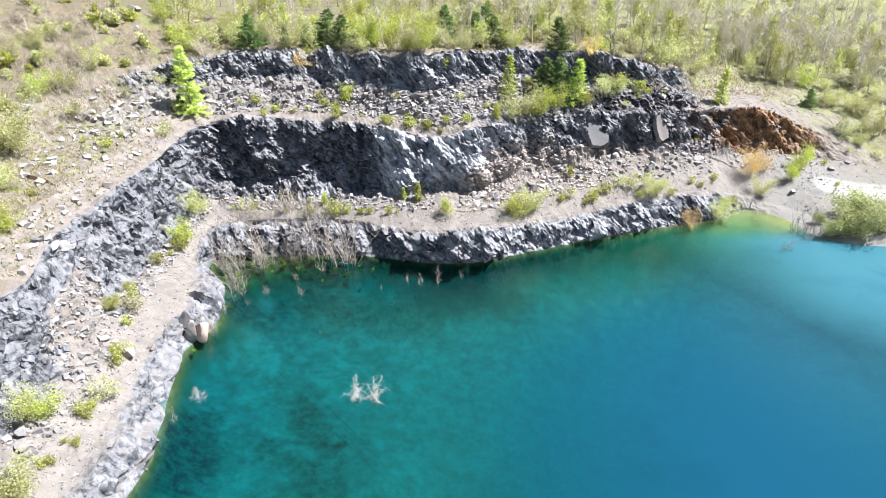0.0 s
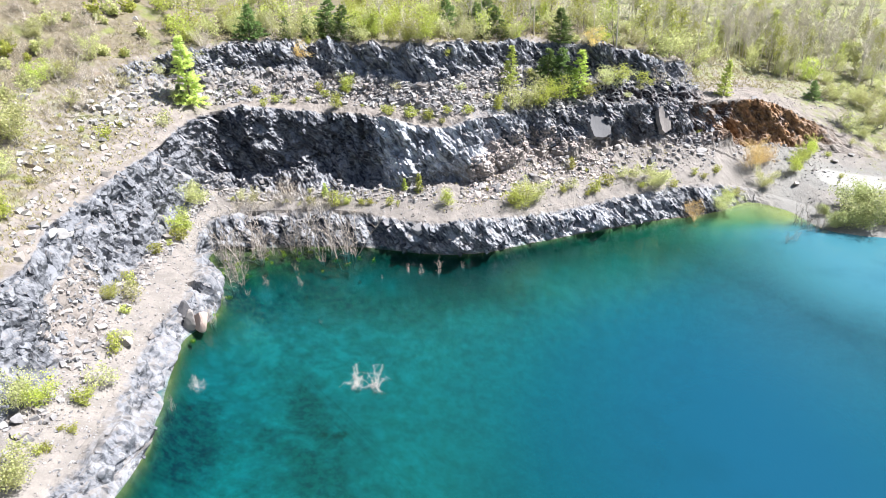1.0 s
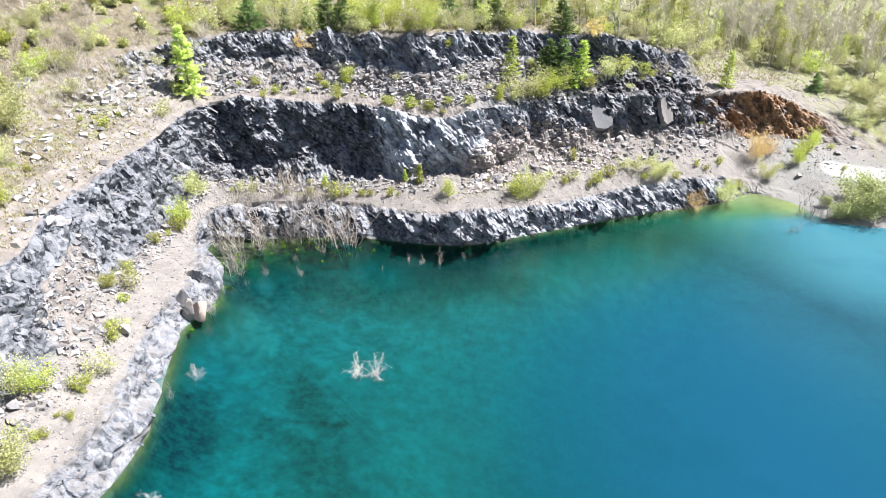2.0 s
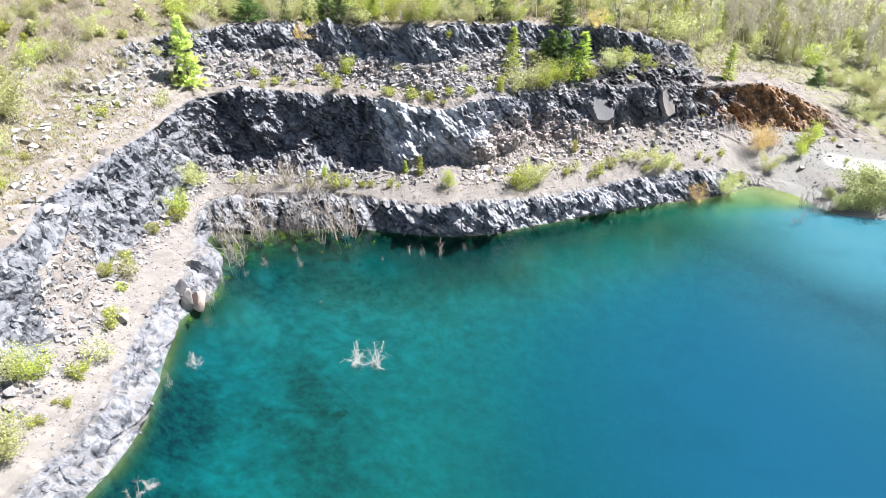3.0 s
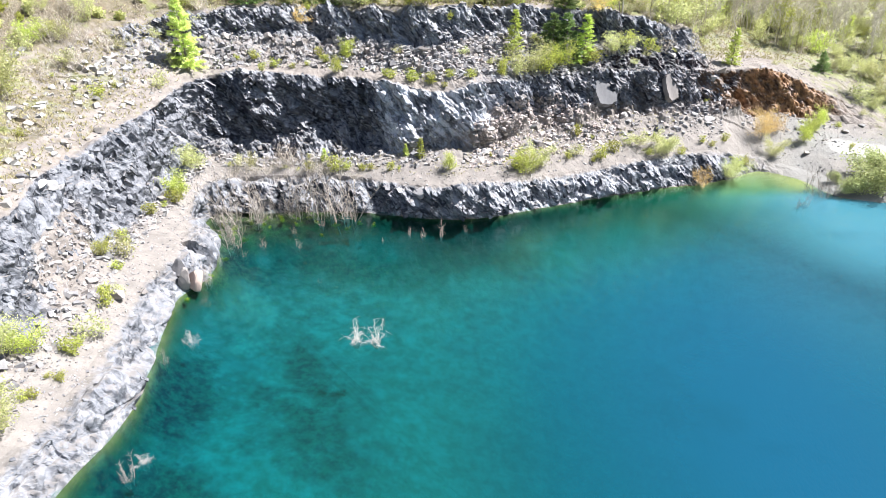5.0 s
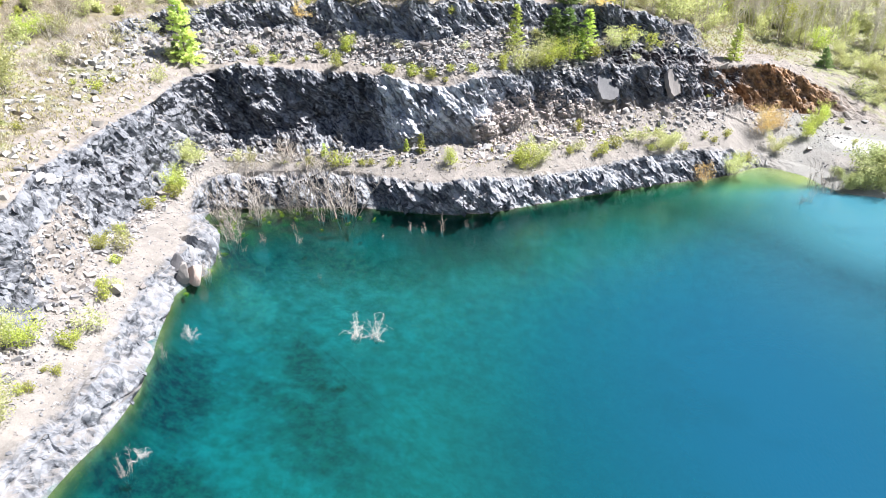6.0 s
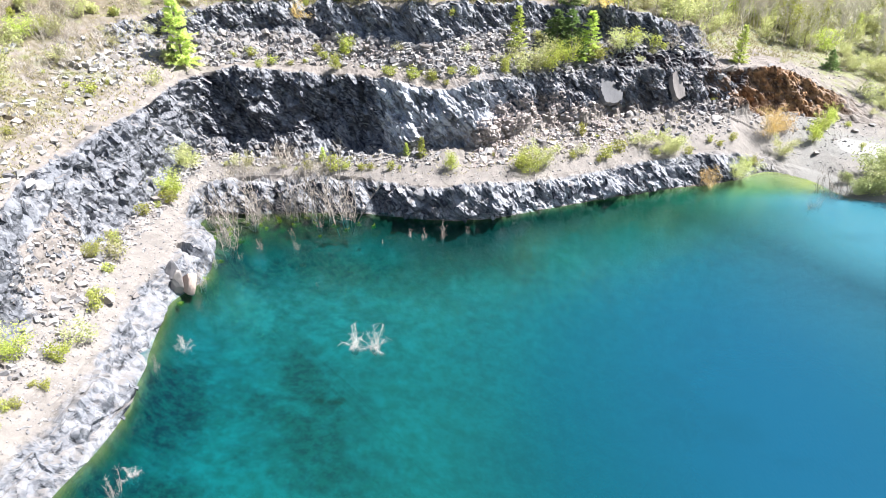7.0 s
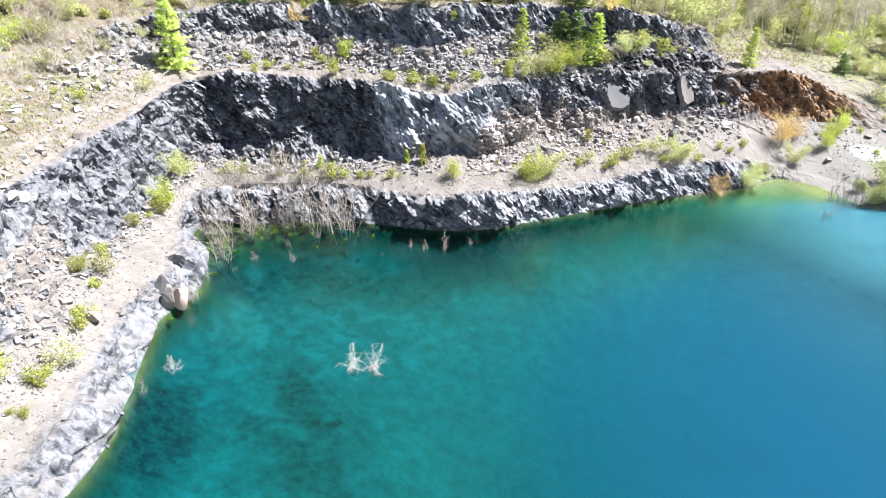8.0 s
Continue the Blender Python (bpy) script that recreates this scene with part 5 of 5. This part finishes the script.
def boulder(x, y, size, meshes, label, group, sink=0.18):
    ob = new("boulder", rand.choice(meshes))
    ob.matrix_basis = Matrix.Translation((x, y, height(x, y) + size * (0.3 - sink))) @ any_turn(rand).to_4x4() @ Matrix.Diagonal((size * rand.uniform(0.8, 1.2), size * rand.uniform(0.8, 1.2), size * rand.uniform(0.75, 1.1), 1))
    return tagged(ob, label, "boulder", group)


for x, y, size in BOULDERS:
    boulder(x, y, size, WHITE if x < -45 else GREY, "pale angular boulder on the dry slope" if x < -45 else "grey slate boulder on the dusty ledge", "loose boulders")
for x, y, size in MORE_BOULDERS:
    boulder(x, y, size, GREY if x > 0 else WHITE, "broken grey slate boulder in the talus" if x > 0 else "sun-bleached boulder on the slope", "loose boulders")
for x, y, size in ((-46.4, 68.0, 1.8), (-46.2, 66.6, 1.5), (-46.0, 69.4, 1.3), (-46.9, 65.4, 1.6)):
    boulder(x, y, size, GREY, "split slate block standing on the brow of the west wall", "split blocks on the west wall", 0.2)
for x, y, z, size, turn in ((-32.5, 69.4, 0.9, 2.3, 0.4), (-33.5, 68.7, 1.4, 2.2, 1.2), (-34.4, 70.0, 2.2, 2.0, 2.0)):
    ob = new("boulder", boulder_mesh(int(size * 100), RED_STONE if x > -33 else STONE, (0.7, 0.9, 1.2)))
    ob.matrix_basis = Matrix.Translation((x, y, z)) @ Matrix.Rotation(turn, 4, "Z") @ Matrix.Diagonal((size, size, size, 1))
    tagged(ob, "upright pinkish block split from the bank" if x > -33 else "dark block leaning on the lake bank", "boulder", "split blocks on the bank")


def strip_point(rng, s0, s1, b, t0=0.0, t1=1.0):
    """A random place on a band of the terrain."""
    s = rng.uniform(s0, s1)
    c = int(np.searchsorted(at, s)) % COLS
    r0, n = FIRST[b], ROWS[b]
    r = r0 + min(n - 1, int(rng.uniform(t0, t1) * n))
    return Vector(moved[r, c])


for s0, s1, b, t0, t1, many, where in ((8.3, 14, 9, 0.05, 0.95, 55, "in the scree under the upper face"), (12.5, 18, 6, 0.5, 1, 50, "fallen at the foot of the cliff"),
                                       (14, 15.7, 9, 0, 1, 20, "on the rocky slope"), (1, 8, 6, 0.6, 1, 30, "under the west wall")):
    for _ in range(many):
        p = strip_point(rand, s0, s1, b, t0, t1)
        boulder(p.x, p.y, 0.7 + 0.9 * rand.random() ** 2, GREY, f"angular grey slate block {where}", "fallen slate blocks", 0.12)


def rubble(name, label, seed, where, least, most, material=STONE):
    """Loose broken stones lying on a stretch of the quarry."""
    rng = random.Random(seed)
    soup = Soup()
    for s0, s1, b, t0, t1, count_ in where:
        for _ in range(count_):
            p = strip_point(rng, s0, s1, b, t0, t1)
            size = least * (most / least) ** (rng.random() ** 2.4)
            stone_soup(rng, soup, p + Vector((0, 0, size * 0.12)), size, any_turn(rng), (1, rng.uniform(0.5, 0.9), rng.uniform(0.35, 0.7)))
    return tagged(new(name, soup.mesh(name, material)), label, "rubble", kind="stuff")


rubble("scree", "tumbled grey slate scree under the upper face", 1, [(8.2, 14.2, 9, 0, 1, 1700), (8.0, 13.5, 8, 0.6, 1, 600), (11, 13.5, 9, 0, 1, 600), (14, 15.7, 9, 0, 1, 700), (14, 15.7, 8, 0, 1, 350), (15.7, 17.8, 9, 0, 1, 120)], 0.2, 1.25)
rubble("talus", "broken stones along the foot of the cliff", 2, [(8.2, 12, 6, 0.5, 1, 1300), (12.5, 18, 6, 0.45, 1, 1000), (12.5, 18, 7, 0, 0.3, 500), (0.5, 8, 6, 0.55, 1, 1500), (2.8, 4.5, 7, 0, 0.6, 700), (8, 12, 7, 0, 0.15, 500), (18.5, 21, 6, 0.6, 1, 300)], 0.15, 0.95)
rubble("beige_talus", "beige crumbled stones below the pale spur", 6, [(12.7, 15.9, 6, 0.45, 1, 1500), (12.7, 15.6, 7, 0, 0.42, 1500), (13.2, 14.9, 7, 0.3, 0.65, 700), (9.5, 13.5, 9, 0.2, 0.8, 500)], 0.12, 0.8, PINK_STONE)
rubble("slope_stones", "pale stones strewn over the dry west slope", 3, [(3, 8, 8, 0.1, 1, 260), (5, 8.2, 9, 0, 1, 240), (7, 8.5, 9, 0, 1, 200), (7, 8.5, 10, 0, 1, 100)], 0.15, 1.5, WHITE_STONE)
rubble("bank_stones", "small stones on the ledge and the beach", 4, [(0.5, 8, 6, 0.0, 0.6, 1500), (8, 18, 6, 0.05, 0.5, 1500), (19, 22.6, 6, 0, 1.0, 800), (17.8, 22, 8, 0, 1, 400)], 0.1, 0.4)


def grass_tufts():
    """Dry and green tufts of grass on the slopes and the rim."""
    rng = random.Random(5)
    soup = Soup()
    for s0, s1, b, t0, t1, count_ in [(2, 8.5, 10, 0, 1, 1300), (2, 8.5, 9, 0, 1, 1000), (2, 8, 8, 0.2, 1, 450), (2, 21, 11, 0, 0.6, 4200), (17.5, 22, 9, 0.2, 1, 450), (17.5, 22, 10, 0, 1, 800), (8.5, 17, 6, 0.3, 1, 350)]:
        for _ in range(count_):
            p = strip_point(rng, s0, s1, b, t0, t1)
            for _ in range(5):
                way = Vector((rng.gauss(0, 0.5), rng.gauss(0, 0.5), 1)).normalized()
                soup.leaf(rng, p + Vector((rng.gauss(0, 0.12), rng.gauss(0, 0.12), -0.03)), rng.uniform(0.06, 0.12), way, rng.uniform(3, 6))
    return tagged(new("grass", soup.mesh("grass", STRAW)), "tufts of dry straw-coloured grass", "grass", kind="stuff")


grass_tufts()


def woods():
    """The scrub and bare woods that go on behind the rim, joined from the same plants."""
    rng = random.Random(9)
    gather = {}
    light = {
        "Y": [bush(130 + k, 5.0, 4.0, 560, 0.19, YELLOW if k % 2 else LIME, "far_bush", None, (2, 3)) for k in range(3)],
        "W": [bush(140 + k, 4.2, 5.0, 560, 0.19, WILLOW, "far_shrub", TWIG, (2, 3)) for k in range(3)],
        "t": [tree(150 + k, 8.5, 560, 0.19, YELLOW if k != 1 else LIME, name="far_tree") for k in range(3)],
        "b": [tree(160 + k, 10.0, 60, 0.18, WILLOW, TWIG, "far_bare_tree") for k in range(3)],
        "w": [bush(170 + k, 2.0, 2.6, 220, 0.28, WILLOW, "far_low_shrub", TWIG, (3, 3)) for k in range(3)],
        "y": [bush(180 + k, 2.0, 1.8, 220, 0.28, YELLOW, "far_low_bush", None, (3, 3)) for k in range(2)],
        "r": [bush(190 + k, 2.4, 3.0, 260, 0.09, DRY, "far_bare_shrub", TWIG, (4, 5)) for k in range(3)],
        "d": STORE["d"][:1]}
    for _ in range(1120):
        s = rng.uniform(2, 22.5)
        if s < 8.3:
            p = strip_point(rng, 3, 8.3, 11, 0.1, 1)
            kinds = "rrrrrwwy"
            size = rng.uniform(0.7, 1.4)
        else:
            pick = rng.random()
            p = strip_point(rng, 8.5, 22.5, 11, 0.05, 1) if pick < 0.42 else strip_point(rng, 16.8, 23, 11, 0.0, 0.6) if pick < 0.56 else strip_point(rng, 8.5, 22.5, 12, 0, 0.75) if pick < 0.93 else strip_point(rng, 20, 23.5, 10, 0.1, 1)
            back = p.y > 140
            kinds = ("bbbbbbrtWW" if p.x > 25 else "bbbttrYWW") if back else ("YWWWrrtb" if p.x < 12 else "WWrrrwtb")
            size = rng.uniform(0.75, 1.35)
        if p.x > 55 and p.y < 138:
            kinds, size = "wwwWrb", size * 0.8
        kind = rng.choice(kinds)
        model = rng.choice((light if kind in light else STORE)[kind])
        m = Matrix.Translation((p.x, p.y, p.z - 0.1)) @ Matrix.Rotation(rng.uniform(0, 6.28), 4, "Z") @ Matrix.Scale(size, 4)
        for child in model.children:
            gather.setdefault(child.data.materials[0].name, []).append((child.data, m))
    root = new("woods")
    tagged(root, "scrubby spring woods behind the quarry rim", "woods", kind="stuff")
    cache = {}
    for key, items in gather.items():
        vs, fs, off = [], [], 0
        for me, m in items:
            if me.name not in cache:
                co = np.empty(len(me.vertices) * 3, np.float32)
                me.vertices.foreach_get("co", co)
                ix = np.empty(len(me.loops), np.int32)
                me.loops.foreach_get("vertex_index", ix)
                cache[me.name] = (co.reshape(-1, 3), ix.reshape(-1, 4))
            co, ix = cache[me.name]
            mm = np.array(m)
            vs.append(co @ mm[:3, :3].T.astype(np.float32) + mm[:3, 3].astype(np.float32))
            fs.append(ix + off)
            off += len(co)
        v, f = np.concatenate(vs), np.concatenate(fs)
        me = bpy.data.meshes.new("thicket")
        me.vertices.add(len(v))
        me.vertices.foreach_set("co", v.reshape(-1))
        me.loops.add(f.size)
        me.loops.foreach_set("vertex_index", f.reshape(-1).astype(np.int32))
        me.polygons.add(len(f))
        me.polygons.foreach_set("loop_start", np.arange(0, f.size, 4, dtype=np.int32))
        me.update(calc_edges=True)
        me.materials.append(bpy.data.materials[key])
        new("thicket", me).parent = root
    for models in list(light.values())[:7]:
        for model in models:
            for ob in (*model.children, model):
                bpy.data.objects.remove(ob)


woods()


for models in STORE.values():
    for model in models:
        if model.name not in USED:
            for ob in (*model.children, model):
                bpy.data.objects.remove(ob)


def pale_slab(x, y, z, wide, high, turn, lean, label):
    """A smooth pale sheet of rock standing in the cliff, cracked at its edges."""
    rng = random.Random(int(x * 10))
    bm = bmesh.new()
    bmesh.ops.create_grid(bm, x_segments=9, y_segments=11, size=0.5)
    rim = [v for v in bm.verts if v.is_boundary]
    for v in rim:
        v.co += Vector((rng.uniform(-0.03, 0.03), rng.uniform(-0.03, 0.03), 0))
    for v in bm.verts:
        v.co.z += rng.uniform(-0.008, 0.008) + 0.03 * math.sin(v.co.x * 5 + v.co.y * 3)
        reach = max(abs(v.co.x), abs(v.co.y)) / max(1e-6, math.hypot(v.co.x, v.co.y))
        v.co.x, v.co.y = v.co.x * (0.35 + 0.65 * reach) + 0.08 * v.co.y, v.co.y * (0.35 + 0.65 * reach)
    got = bmesh.ops.extrude_face_region(bm, geom=bm.faces[:])
    for v in got["geom"]:
        if isinstance(v, bmesh.types.BMVert):
            v.co.z -= 0.45
            v.co.x *= 1.1
            v.co.y *= 1.1
    bmesh.ops.recalc_face_normals(bm, faces=bm.faces[:])
    me = bpy.data.meshes.new("rock_slab")
    bm.to_mesh(me)
    bm.free()
    me.materials.append(SLAB)
    ob = new("rock_slab", me)
    ob.matrix_basis = Matrix.Translation((x, y, z)) @ Matrix.Rotation(turn, 4, "Z") @ Matrix.Rotation(radians(90 - lean), 4, "X") @ Matrix.Diagonal((wide, high, 2.0, 1))
    return tagged(ob, label, "rock slab", "pale slabs in the cliff")


for x, z, wide, high, turn, lean, label in ((26.4, 13.2, 4.3, 4.8, 0.45, 30, "smooth pale rock slab standing in the dark cliff"),
                                           (38.6, 12.9, 2.4, 4.8, 0.45, 26, "narrow bluish-white rock slab in the dark cliff")):
    face = GROUND.ray_cast(Vector((x, 60, z)), Vector((0, 1, 0)))[0]
    pale_slab(x, face.y - 0.9, z, wide, high, turn, lean, label)


# ---------------------------------------------------------------- slate blocks that stand proud of the quarry walls

def wall_point(rng, s0, s1, b, t0, t1):
    c = int(np.searchsorted(at, rng.uniform(s0, s1))) % COLS
    r = FIRST[b] + min(ROWS[b] - 1, int(rng.uniform(t0, t1) * ROWS[b]))
    return Vector(moved[r, c]), Vector(norm[r, c])


def joint_turn(rng, way):
    """A plate lies on its wall, along the joints of the rock, a little out of true."""
    z = (way + Vector((rng.gauss(0, 0.15), rng.gauss(0, 0.15), rng.gauss(0, 0.15)))).normalized()
    x = z.orthogonal().normalized()
    up = (Vector((0, 0, 1)) - z * z.z)
    if up.length > 0.05:
        x = up.normalized()
    x = Matrix.Rotation(rng.gauss(0.6, 0.3), 3, z) @ x
    return Matrix((x, z.cross(x), z)).transposed()


def jutting(name, label, seed, where, least, most, light=0.0, thick=0.7, weather_lit=0.0):
    rng = random.Random(seed)
    soup = Soup()
    for s0, s1, b, t0, t1, many in where:
        for _ in range(many):
            p, way = wall_point(rng, s0, s1, b, t0, t1)
            size = least * (most / least) ** (rng.random() ** 1.6)
            stone_soup(rng, soup, p - way * size * 0.1, size, joint_turn(rng, way), (rng.uniform(0.9, 1.7), rng.uniform(0.3, 0.7), rng.uniform(0.5, 1.0) * thick))
    me = soup.mesh(name, QUARRY)
    me.attributes.new("vein", "FLOAT", "POINT").data.foreach_set("value", np.full(len(me.vertices), light, np.float32))
    me.attributes.new("grey", "FLOAT", "POINT").data.foreach_set("value", np.full(len(me.vertices), weather_lit, np.float32))
    return tagged(new(name, me), label, "rock", kind="stuff")


jutting("cliff_plates", "jutting slate plates broken along the joints of the cliffs", 21,
        [(8.2, 11.2, 7, 0.25, 1, 500), (13.4, 18.2, 7, 0.25, 1, 700), (8.2, 17.5, 10, 0.05, 1, 600), (14, 17.6, 9, 0, 1, 350)], 0.4, 1.5, 0.12, 0.45)
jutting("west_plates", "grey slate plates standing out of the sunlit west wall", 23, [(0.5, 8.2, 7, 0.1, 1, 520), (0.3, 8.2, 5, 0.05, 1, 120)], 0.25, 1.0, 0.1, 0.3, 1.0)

# the largest ones on the near walls, each a piece of its wall
for wall, seed, b, s0, s1, many, small, large, weather_lit in (("wall_cliff", 22, 7, 1.5, 8.2, 240, 0.6, 1.7, 1.0), ("wall_ledge", 24, 5, 8.2, 18.2, 280, 0.5, 1.5, 0.0)):
    shapes = []
    for k in range(8):
        rng = random.Random(300 + k)
        soup = Soup()
        stone_soup(rng, soup, Vector((0, 0, 0)), 1.0, Matrix.Identity(3), (rng.uniform(0.9, 1.5), rng.uniform(0.5, 0.8), rng.uniform(0.16, 0.3) if weather_lit else rng.uniform(0.3, 0.5)))
        me = soup.mesh("rock_plate", QUARRY)
        me.attributes.new("vein", "FLOAT", "POINT").data.foreach_set("value", np.full(len(me.vertices), 0.05 + 0.03 * k, np.float32))
        me.attributes.new("grey", "FLOAT", "POINT").data.foreach_set("value", np.full(len(me.vertices), weather_lit, np.float32))
        shapes.append(me)
    rng = random.Random(seed)
    for _ in range(many):
        p, way = wall_point(rng, s0, s1, b, 0.08, 1)
        size = rng.uniform(small, large)
        ob = new("rock_plate", rng.choice(shapes))
        ob.parent = bpy.data.objects[wall]
        ob.matrix_basis = Matrix.Translation(p - way * size * 0.09) @ joint_turn(rng, way).to_4x4() @ Matrix.Diagonal((size, size, size, 1))
